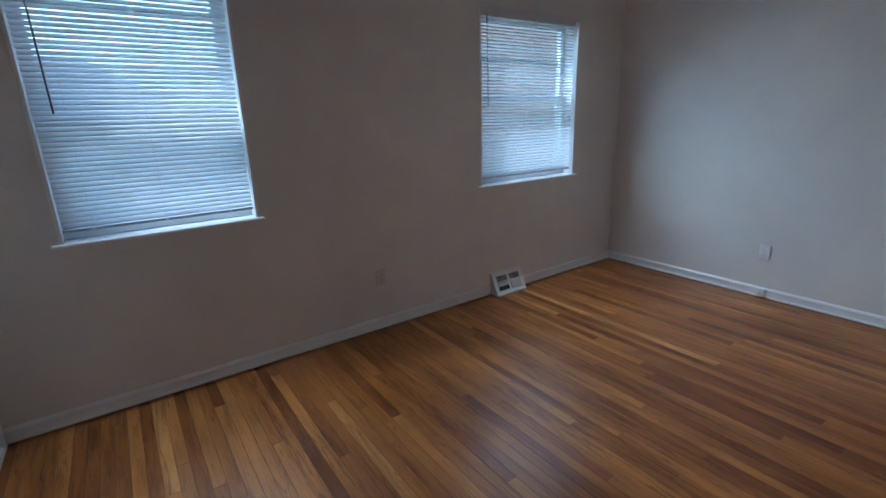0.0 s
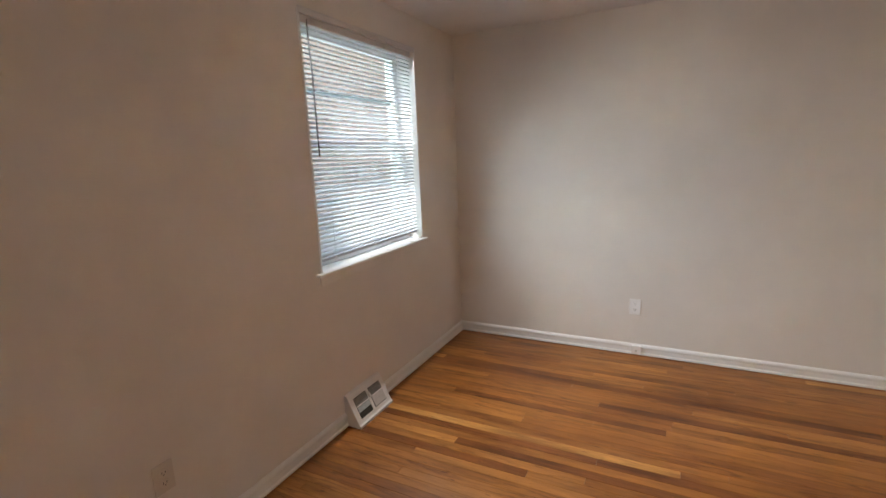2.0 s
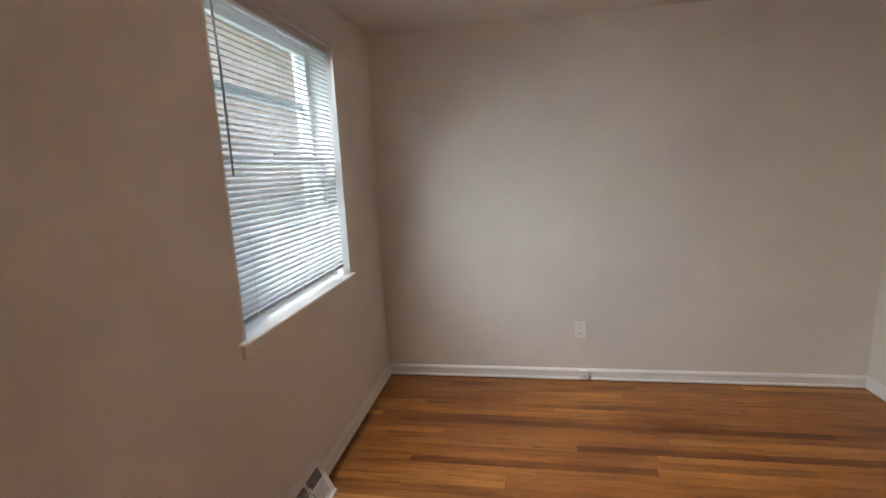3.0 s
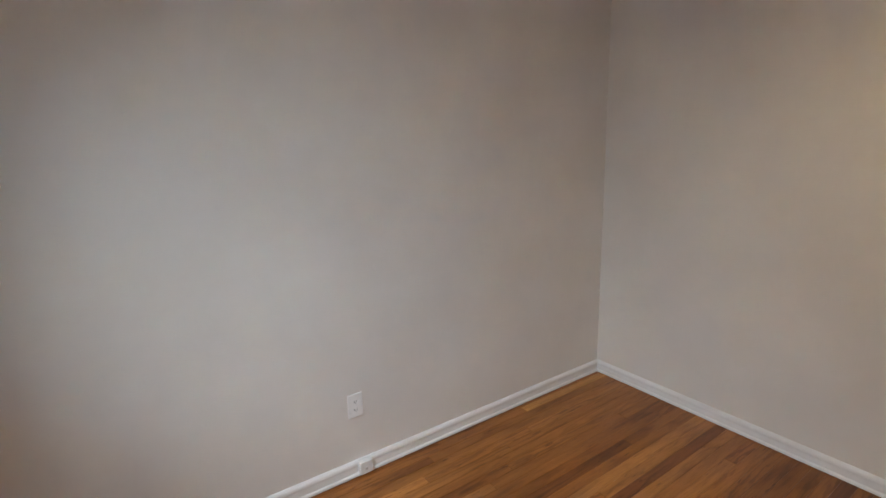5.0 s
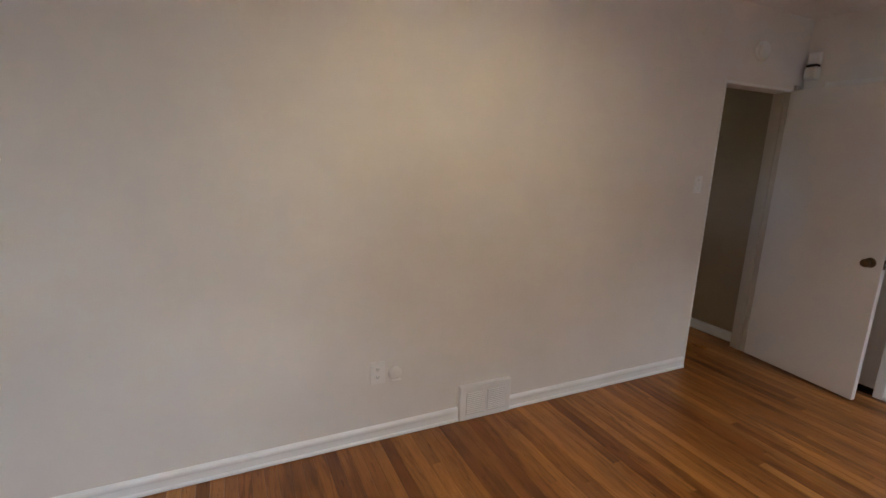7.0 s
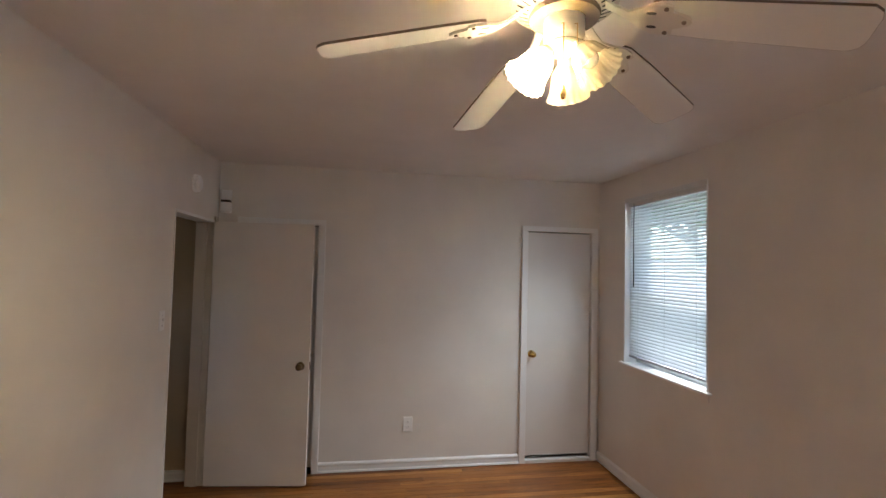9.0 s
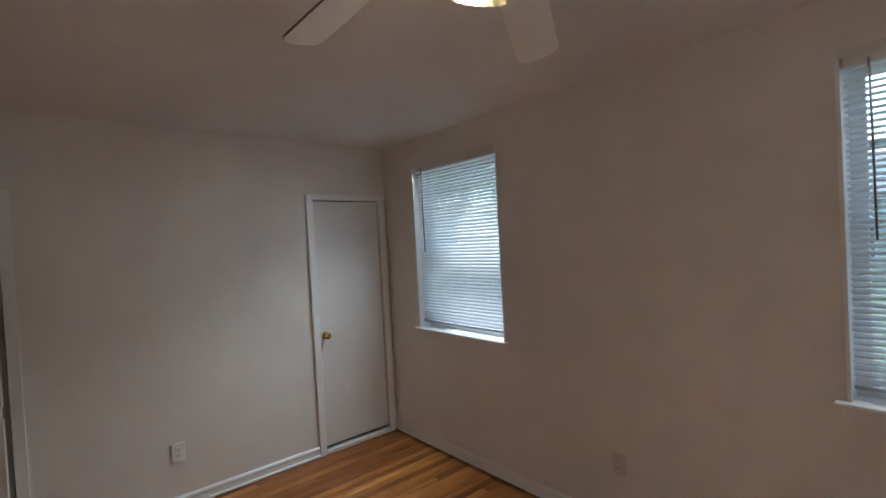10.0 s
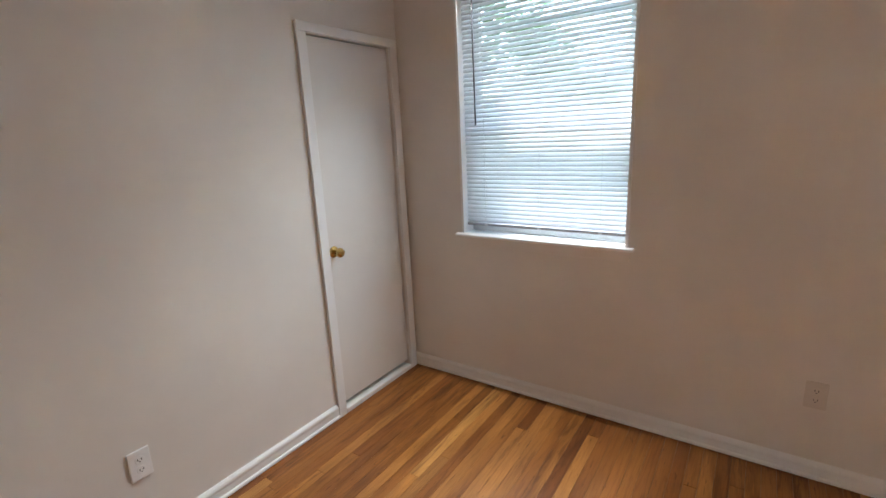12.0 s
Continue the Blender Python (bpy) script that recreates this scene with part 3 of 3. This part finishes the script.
part("disc", lathed([(0.036, 0.0), (0.036, 0.012), (0.032, 0.020), (0.020, 0.024), (0.0, 0.025)], 32, pose(0, 0, 0, 90, 0, 0)), M_WALL, rc, "", True)
part("lip", rbox(-0.028, 0.028, -0.026, -0.010, -0.038, -0.028, 0.004, 2), M_WALL, rc)

jk = thing("phone_jack", pose(LX - 0.012, 1.825, 0.045, 0, 0, -90), "small white phone jack on the baseboard", "jack")
part("housing", rbox(-0.034, 0.034, -0.026, 0.0, -0.032, 0.036, 0.004, 2), M_PLATE, jk)
part("port", rbox(-0.008, 0.008, -0.0266, -0.02, -0.012, 0.002, 0.001, 1), M_VENT_GREY, jk)

sd = thing("smoke_detector", pose(0.545, 0, 2.243, 0, 0, 180), "round white smoke detector above the doorway", "detector")
part("base", lathed([(0.062, 0.0), (0.062, 0.010), (0.058, 0.012)], 32, pose(0, 0, 0, 90, 0, 0)), M_PLATE, sd)
part("cover", lathed([(0.058, 0.012), (0.056, 0.028), (0.046, 0.036), (0.018, 0.038), (0.0, 0.038)], 32, pose(0, 0, 0, 90, 0, 0)), M_PLATE, sd, "", True)

al = thing("motion_sensor", pose(0.0, 0.062, 2.19, 0, 0, 90), "white two-part motion sensor in the corner above the door", "sensor")
part("bracket", rbox(-0.040, 0.040, -0.040, 0.0, 0.010, 0.095, 0.012, 3), M_PLATE, al, "", True)
part("housing", rbox(-0.042, 0.042, -0.066, 0.0, -0.090, -0.004, 0.016, 3), M_PLATE, al, "", True)
# dark block between the two housings, painted as the shade of their gap
part("sensor_gap_shade", rbox(-0.034, 0.030, -0.060, -0.004, -0.006, 0.012, 0.002, 1), M_SLOT, al, "dark block standing for the shaded gap of the sensor")


# ---- registers ----
def floor_register():
    r = thing("floor_register", pose(3.385, LY, 0.0), "white sloped baseboard heat register under the window", "register")
    hw = 0.170
    prof = [(0, 0), (-0.112, 0), (-0.112, 0.016), (-0.100, 0.022), (-0.026, 0.178), (-0.018, 0.190), (0, 0.192)]
    bm = bmesh.new()
    rows = [[bm.verts.new((s * hw, y, z)) for y, z in prof] for s in (-1, 1)]
    n = len(prof)
    for i in range(n):
        bm.faces.new((rows[0][i], rows[0][(i + 1) % n], rows[1][(i + 1) % n], rows[1][i]))
    bm.faces.new(rows[0])
    bm.faces.new(rows[1][::-1])
    part("body", bm, M_VENT, r)
    slope = math.atan2(0.156, 0.074)
    m = Matrix.Translation((0, -0.100, 0.022)) @ Matrix.Rotation(slope, 4, "X")
    ln = math.hypot(0.156, 0.074)

    def plate(nm, x0, x1, v0, v1, d0, d1, mat, par, label=""):
        bm = rbox(x0, x1, v0, v1, d0, d1, 0.0012, 1)
        bmesh.ops.transform(bm, matrix=m, verts=bm.verts[:])
        return part(nm, bm, mat, par, label)

    for s, dark in ((-1, True), (1, False)):
        c = s * 0.072
        o = plate("opening", c - 0.060, c + 0.060, 0.022, ln - 0.022, -0.002, 0.0012, M_VENT_DARK, r, "dark duct opening")
        split = ln * 0.56
        if not dark:
            plate("damper", c - 0.057, c + 0.057, 0.025, split, 0.0005, 0.004, M_VENT_GREY, r, "grey closed damper flap")
        else:
            plate("damper", c - 0.057, c + 0.057, split - 0.038, split - 0.006, 0.0005, 0.0026, M_STORM, r, "half-open dark damper flap")
        plate("crossbar", c - 0.060, c + 0.060, split - 0.003, split + 0.004, 0.0008, 0.006, M_VENT, r)
        for k in range(5):
            v = split + 0.010 + k * (ln - 0.032 - split) / 5
            plate("louver", c - 0.060, c + 0.060, v, v + 0.0028, 0.0010, 0.005, M_VENT_GREY, r)
    plate("damper_lever", -0.006, 0.006, ln * 0.56, ln * 0.56 + 0.030, 0.0, 0.014, M_VENT, r)
    return r


floor_register()


def wall_register():
    r = thing("wall_register", pose(2.568, 0, 0.004, 0, 0, 180), "white louvered wall register at the baseboard", "register")
    part("body", rbox(-0.168, 0.168, -0.030, 0.0, 0.0, 0.212, 0.005, 2), M_VENT, r)
    for s in (-1, 1):
        c = s * 0.069
        f = part("louver_panel", rbox(c - 0.060, c + 0.060, -0.0315, -0.029, 0.035, 0.172, 0.001, 1), M_VENT_GREY, r, "pale grey louver panel")
        for k in range(11):
            z = 0.041 + k * 0.0122
            bm = rbox(c - 0.059, c + 0.059, -0.0362, -0.0305, z, z + 0.0075, 0.0012, 1)
            part("louver", bm, M_VENT, f)
    return r


wall_register()


# ---- ceiling fan ----
def ceiling_fan():
    f = thing("ceiling_fan", pose(*FAN, H), "antique white five-blade ceiling fan with a three-light kit, one bulb lit", "ceiling fan")
    zb = 2.320 - H
    part("canopy", lathed([(0.078, 0.0), (0.080, -0.010), (0.074, -0.026), (0.050, -0.040), (0.030, -0.044)], 32), M_FAN, f, "", True)
    part("downrod", lathed([(0.022, -0.040), (0.022, -0.056)], 16), M_FAN, f, "", True)
    motor = part("motor_housing", lathed([(0.024, -0.050), (0.075, -0.054), (0.120, -0.066), (0.136, -0.084), (0.139, -0.126), (0.131, -0.136),
                                          (0.137, -0.142), (0.129, -0.156), (0.085, -0.174), (0.060, -0.178)], 48), M_FAN, f, "", True)
    slot_me = mesh_of("vent_slot", rbox(0.088, 0.121, -0.0035, 0.0035, -0.002, 0.002, 0.001, 1), M_SLOT)
    for i in range(30):
        v = new("vent_slot", slot_me)
        v.parent = motor
        v.matrix_basis = Matrix.Rotation(2 * math.pi * i / 30, 4, "Z") @ pose(0.105, 0, -0.1645) @ pose(0, 0, 0, 0, -24, 0) @ pose(-0.105, 0, 0)
    part("motor_band", lathed([(0.1385, -0.100), (0.1405, -0.103), (0.1405, -0.109), (0.1385, -0.112)], 48), M_EDGE, f, "thin brown band", True)
    part("flywheel", lathed([(0.085, -0.176), (0.088, -0.182), (0.085, -0.190), (0.050, -0.192)], 32), M_EDGE, f)

    # one blade, shared by all five
    ri, ro, hw = 0.205, 0.612, 0.064
    outline = []
    for x, w in ((ri, 0.046), (ri + 0.02, 0.054), (ri + 0.12, 0.060), (ro - 0.05, hw), (ro - 0.022, hw), (ro - 0.006, hw - 0.012), (ro, hw - 0.030)):
        outline.append((x, w))
    pts = outline + [(x, -w) for x, w in reversed(outline)]
    bm = bmesh.new()
    lo = [bm.verts.new((x, y, -0.003)) for x, y in pts]
    hi = [bm.verts.new((x, y, 0.003)) for x, y in pts]
    bm.faces.new(lo[::-1])
    bm.faces.new(hi)
    blade_me = mesh_of("blade", bm, M_BLADE)
    bm = bmesh.new()
    n = len(pts)
    lo = [bm.verts.new((x * 1.0008, y * 1.008, -0.0032)) for x, y in pts]
    hi = [bm.verts.new((x * 1.0008, y * 1.008, 0.0032)) for x, y in pts]
    for i in range(n):
        bm.faces.new((lo[i], lo[(i + 1) % n], hi[(i + 1) % n], hi[i]))
    edge_me = mesh_of("blade_edge", bm, M_EDGE)
    # scrolled iron
    bm = bmesh.new()
    shape = [(0.072, 0.016), (0.115, 0.011), (0.150, 0.013), (0.178, 0.030), (0.205, 0.047), (0.232, 0.050), (0.250, 0.044), (0.246, 0.030),
             (0.262, 0.022), (0.285, 0.012), (0.292, 0.0)]
    pts2 = shape + [(x, -w) for x, w in reversed(shape[:-1])]
    lo = [bm.verts.new((x, y, -0.0105 + max(0, 0.165 - x) * 0.45)) for x, y in pts2]
    hi = [bm.verts.new((x, y, -0.0040 + max(0, 0.165 - x) * 0.45)) for x, y in pts2]
    k = len(pts2)
    for i in range(k):
        bm.faces.new((lo[i], lo[(i + 1) % k], hi[(i + 1) % k], hi[i]))
    for rows in (lo, hi):
        for i in range(k // 2):
            q = [rows[i], rows[i + 1], rows[k - 2 - i], rows[k - 1 - i]]
            q = list(dict.fromkeys(q))
            if len(q) > 2:
                bm.faces.new(q)
    iron_me = mesh_of("blade_iron", bm, M_FAN)
    screw_me = mesh_of("screw", lathed([(0.0052, 0.0), (0.0052, -0.003), (0.0, -0.0042)], 10), M_EDGE)
    hole_me = mesh_of("scroll_piercing", lathed([(0.0, -0.0112), (0.006, -0.0112), (0.006, -0.0104)], 8, Matrix.Diagonal((2.0, 0.8, 1, 1))), M_SLOT)
    for i in range(5):
        a = 119.0 - 72 * i + (0, 8.0, 0, 0, 0)[i]
        droop = (11.8, 16.0, 11.8, 11.8, 11.8)[i]
        bl = new("blade", blade_me)
        bl.parent = f
        bl.matrix_basis = pose(0, 0, zb, 0, 0, a) @ pose(0.1, 0, 0, 0, droop, 0) @ pose(-0.1, 0, 0, -12.2, 0, 0)
        e = new("blade_edge", edge_me)
        e.parent = bl
        ir = new("blade_iron", iron_me)
        ir.parent = bl
        for y in (-0.022, 0.022):
            h2 = new("scroll_piercing", hole_me)
            h2.parent = bl
            h2.location = (0.205, y, 0)
        for x, y in ((0.236, 0.038), (0.236, -0.038), (0.275, 0.0)):
            s = new("screw", screw_me)
            s.parent = bl
            s.matrix_basis = pose(x, y, -0.0105)
    # light kit
    part("switch_housing", lathed([(0.045, -0.178), (0.050, -0.186), (0.050, -0.236), (0.047, -0.246), (0.044, -0.250)], 36), M_FAN, f, "", True)
    part("fitter", lathed([(0.038, -0.250), (0.046, -0.254), (0.044, -0.268), (0.028, -0.278), (0.010, -0.282), (0.0, -0.283)], 36), M_FAN, f, "", True)
    for a, lit in ((29, False), (149, False), (269, True)):
        base = pose(0, 0, -0.252, 0, 0, a) @ pose(0.024, 0, 0, 0, 180 - 38, 0) @ Matrix.Scale(0.78, 4)
        sock = part("lamp_socket", lathed([(0.014, -0.005), (0.016, 0.030), (0.026, 0.034), (0.028, 0.056), (0.024, 0.058)], 24, base), M_FAN, f, "", True)
        bm = bmesh.new()
        prof = [(0.027, 0.050), (0.034, 0.058), (0.047, 0.078), (0.053, 0.104), (0.057, 0.128), (0.064, 0.148), (0.072, 0.162)]
        lathe(bm, prof, 72, base, 0.05, 18)
        sh = part("shade", bm, M_SHADE, f, "lit frosted glass bell shade" if lit else "unlit frosted glass bell shade with a ruffled rim", True)
        bm = lathed([(0.0, 0.128), (0.012, 0.127), (0.022, 0.120), (0.028, 0.108), (0.029, 0.096), (0.022, 0.078), (0.013, 0.062), (0.013, 0.050)], 24, base)
        part("bulb", bm, M_BULB_ON if lit else M_BULB_OFF, sh, "glowing bulb" if lit else "unlit frosted bulb", True)
    for (dx, dy), ln, nm in (((0.045, -0.026), 0.150, "long"), ((0.050, 0.006), 0.075, "short")):
        ch = part("pull_chain", tube([(dx, dy, -0.225), (dx + 0.012, dy, -0.230), (dx + 0.012, dy, -0.226 - ln)], 0.0016, 6), M_BRASS, f, "thin brass pull chain")
        part("chain_fob", lathed([(0.0, 0.0), (0.004, -0.003), (0.008, -0.024), (0.006, -0.036), (0.0, -0.039)], 14, pose(dx + 0.012, dy, -0.226 - ln)),
             M_BRASS, ch, "small wooden fob", True)
    return f


ceiling_fan()


# ---- outside ----
bm = bmesh.new()
box(bm, -600, 600, LY + WT, 900, GROUND - 0.3, GROUND)
box(bm, -600, 600, -900, LY + WT, GROUND - 0.3, GROUND)
structure("ground", bm, M_GRASS, "mown lawn around the house", "ground")

bm = bmesh.new()
for i in range(9):
    box(bm, -9.0 + i * 2.6, -6.412 + i * 2.6, LY + WT + 0.9, 7.3, GROUND - 0.05, GROUND + 0.03)
structure("pavement", bm, M_CONCRETE, "pale concrete drive beside the house", "drive")


def house(name, x0, x1, y0, y1, h, roof_h, wall_mat, label, windows):
    hs = thing(name, pose((x0 + x1) / 2, y0, GROUND), label, "house")
    w, d = (x1 - x0) / 2, y1 - y0
    bm = bmesh.new()
    box(bm, -w, w, 0, d, 0, h)
    part("wall", bm, wall_mat, hs)
    bm = bmesh.new()
    e = 0.35
    v = [bm.verts.new(p) for p in ((-w - e, -e, h), (w + e, -e, h), (w + e, d + e, h), (-w - e, d + e, h), (-w + d * 0.3, d / 2, h + roof_h), (w - d * 0.3, d / 2, h + roof_h))]
    for q in ((0, 1, 5, 4), (1, 2, 5), (2, 3, 4, 5), (3, 0, 4), (3, 2, 1, 0)):
        bm.faces.new([v[i] for i in q])
    part("roof", bm, M_ROOF, hs)
    for x, z, ww, hh in windows:
        bm = bmesh.new()
        t = 0.07
        box(bm, x - ww / 2 - t, x - ww / 2, -0.06, 0.02, z - t, z + hh + t)
        box(bm, x + ww / 2, x + ww / 2 + t, -0.06, 0.02, z - t, z + hh + t)
        box(bm, x - ww / 2, x + ww / 2, -0.06, 0.02, z + hh, z + hh + t)
        box(bm, x - ww / 2, x + ww / 2, -0.06, 0.02, z - t, z)
        box(bm, x - ww / 2, x + ww / 2, -0.045, 0.02, z + hh / 2 - 0.03, z + hh / 2 + 0.03)
        wn2 = part("window", bm, M_FRAME_FAR, hs)
        bm = bmesh.new()
        box(bm, x - ww / 2, x + ww / 2, -0.02, 0.0, z, z + hh)
        part("pane", bm, M_DARKPANE, wn2)
    return hs


house("brick_house", 4.28, 17.0, 8.2, 17.0, 5.6, 2.4, M_BRICK, "two-storey red brick house next door",
      [(5.2, 0.9, 1.1, 1.4), (5.2, 3.5, 1.1, 1.3)])
house("far_house", -13.0, 3.2, 25.0, 34.0, 3.2, 2.2, M_SIDING, "pale sided one-storey house across the yard",
      [(-5.5, 0.9, 1.4, 1.3), (-2.0, 0.9, 1.4, 1.3), (1.5, 0.4, 0.95, 2.1), (5.0, 0.9, 1.4, 1.3)])


def gate_post(x, y, h):
    g = thing("gate_post", pose(x, y, GROUND), "dark weathered wooden gate post beside the drive", "post", "gate posts")
    bm = bmesh.new()
    box(bm, -0.06, 0.06, -0.06, 0.06, -0.02, h)
    part("shaft", bm, M_BARK, g)
    bm = bmesh.new()
    v = [bm.verts.new(p) for p in ((-0.08, -0.08, h), (0.08, -0.08, h), (0.08, 0.08, h), (-0.08, 0.08, h), (0, 0, h + 0.07))]
    for q in ((3, 2, 1, 0), (0, 1, 4), (1, 2, 4), (2, 3, 4), (3, 0, 4)):
        bm.faces.new([v[i] for i in q])
    part("cap", bm, M_BARK, g)
    return g


gate_post(3.78, 6.0, 2.05)
gate_post(4.53, 6.0, 2.05)


def tree(x, y, height, spread, seed, label):
    rnd = random.Random(seed)
    t = thing("tree", pose(x, y, GROUND), label, "tree", "yard trees")
    limbs = bmesh.new()
    tips = []

    def limb(p, d, ln, r, depth):
        q = p + d * ln
        seg = 7
        rot = d.to_track_quat("Z", "Y")
        ra = [limbs.verts.new(p + rot @ Vector((r * math.cos(2 * math.pi * i / seg), r * math.sin(2 * math.pi * i / seg), 0))) for i in range(seg)]
        rb = [limbs.verts.new(q + rot @ Vector((r * 0.65 * math.cos(2 * math.pi * i / seg), r * 0.65 * math.sin(2 * math.pi * i / seg), 0))) for i in range(seg)]
        for i in range(seg):
            limbs.faces.new((ra[i], ra[(i + 1) % seg], rb[(i + 1) % seg], rb[i]))
        if depth == 0:
            tips.append((p, q))
            return
        for _ in range(4 if depth > 1 else 3):
            nd = (d * 0.6 + Vector((rnd.uniform(-1, 1), rnd.uniform(-1, 1), rnd.uniform(-0.1, 0.8))) * spread).normalized()
            limb(q - d * ln * rnd.uniform(0, 0.25), nd, ln * rnd.uniform(0.55, 0.8), r * 0.6, depth - 1)

    limb(Vector((0, 0, -0.1)), Vector((0.03, 0.02, 1)).normalized(), height * 0.36, height * 0.028, 3)
    part("trunk", limbs, M_BARK, t)
    vs, fs = [], []
    for p, q in tips:
        for _ in range(60):
            c = p.lerp(q, rnd.uniform(0.1, 1.2)) + Vector((rnd.gauss(0, 1), rnd.gauss(0, 1), rnd.gauss(0, 0.8))) * height * 0.045
            rot = Euler((rnd.uniform(-0.9, 0.9), rnd.uniform(-0.9, 0.9), rnd.uniform(0, 6.3))).to_matrix()
            s = height * rnd.uniform(0.011, 0.02)
            b = len(vs)
            for u in ((-0.5, 0, 0), (0, -0.32, 0.06), (0.75, 0, 0), (0, 0.32, 0.06)):
                vs.append(c + rot @ (Vector(u) * s * 1.6))
            fs.append((b, b + 1, b + 2, b + 3))
    me = bpy.data.meshes.new("crown")
    me.from_pydata(vs, [], fs)
    me.materials.append(M_LEAF)
    cr = new("crown", me)
    cr.parent = t
    tagged(cr, "loose crown of many small green leaves")
    return t


tree(-7.5, 10.5, 7.5, 0.75, 3, "leafy green tree in the side yard")
tree(-5.0, 11.6, 7.0, 0.85, 21, "broad leafy green tree beside the drive")
tree(-12.5, 15.0, 9.0, 0.75, 8, "tall leafy green tree behind the yard")
tree(-3.2, 15.5, 5.0, 0.8, 5, "young leafy green tree on the lawn")


# ---- floor boards ----
def floor_boards():
    width, gap, thick = 0.0572, 0.0008, 0.021
    rnd = random.Random(12)
    lengths = (0.7, 1.0, 1.3, 1.7, 2.1, 2.5, 2.9)
    boards = []

    def lay(x_from, x_to, y_from, y_to):
        x = x_from
        while x < x_to:
            y = y_from - rnd.uniform(0, 1.0)
            while y < y_to:
                ln = rnd.choice(lengths)
                boards.append((x + width / 2, y, ln))
                y += ln
            x += width

    lay(0.0, LX, 0.0, LY - 1.0)
    kept = []
    for x, y, ln in boards:
        if x > 1.9 and y < -0.11:
            cut = -0.11 - y
            if ln - cut < 0.05:
                continue
            y, ln = -0.11, round(ln - cut, 3)
        if y + ln > LY + 0.05:
            ln = round(LY + 0.05 - y, 2)
        kept.append((x, y, ln))
    # past the end of each row, close up to the window wall
    rows = {}
    for x, y, ln in kept:
        rows[x] = max(rows.get(x, -9), y + ln)
    for x, end in rows.items():
        while end < LY - 0.003:
            left = max(0.1, round(LY - end + 0.05, 1))
            ln = left if left < 1.2 else min(rnd.choice(lengths), left - 0.5)
            kept.append((x, end, ln))
            end += ln
    hall = []
    x = width / 2
    while x < 2.2:
        hall.append((x, -1.95, 1.4 + 0.3 * rnd.random()))
        x += width
    meshes = {}

    def verts_of(ln):
        w, l, c = width / 2 - gap / 2, ln - gap, 0.0006
        v = [(-w, 0, -thick), (w, 0, -thick), (w, l, -thick), (-w, l, -thick), (-w, 0, -c), (w, 0, -c), (w, l, -c), (-w, l, -c),
             (-w + c, c, 0), (w - c, c, 0), (w - c, l - c, 0), (-w + c, l - c, 0)]
        q = [(8, 9, 10, 11)]
        for i in range(4):
            j = (i + 1) % 4
            q += [(i, j, 4 + j, 4 + i), (4 + i, 4 + j, 8 + j, 8 + i)]
        return v, q

    kept.sort(key=lambda b: max(abs(b[0] - 2.45) / 2.45, abs(b[1] + b[2] / 2 - 1.65) / 1.65))
    for x, y, ln in kept[:300]:
        key = round(ln, 3)
        if key not in meshes:
            v, q = verts_of(ln)
            me = bpy.data.meshes.new("floorboard")
            me.from_pydata(v, [], q)
            me.materials.append(M_OAK)
            meshes[key] = me
        ob = new("floorboard", meshes[key])
        ob.parent = floor
        ob.location = (x, y, rnd.uniform(-0.0003, 0.0003))
    vs, fs = [], []
    for x, y, ln in kept[300:] + hall:
        v, q = verts_of(ln)
        b = len(vs)
        vs += [(p[0] + x, p[1] + y, p[2]) for p in v]
        fs += [tuple(i + b for i in f) for f in q]
    me = bpy.data.meshes.new("floorboards")
    me.from_pydata(vs, [], fs)
    me.materials.append(M_OAK_REST)
    ob = new("floorboards", me)
    ob.parent = floor
    tagged(ob, "oak strips along the edges of the floor", kind="stuff")


floor_boards()
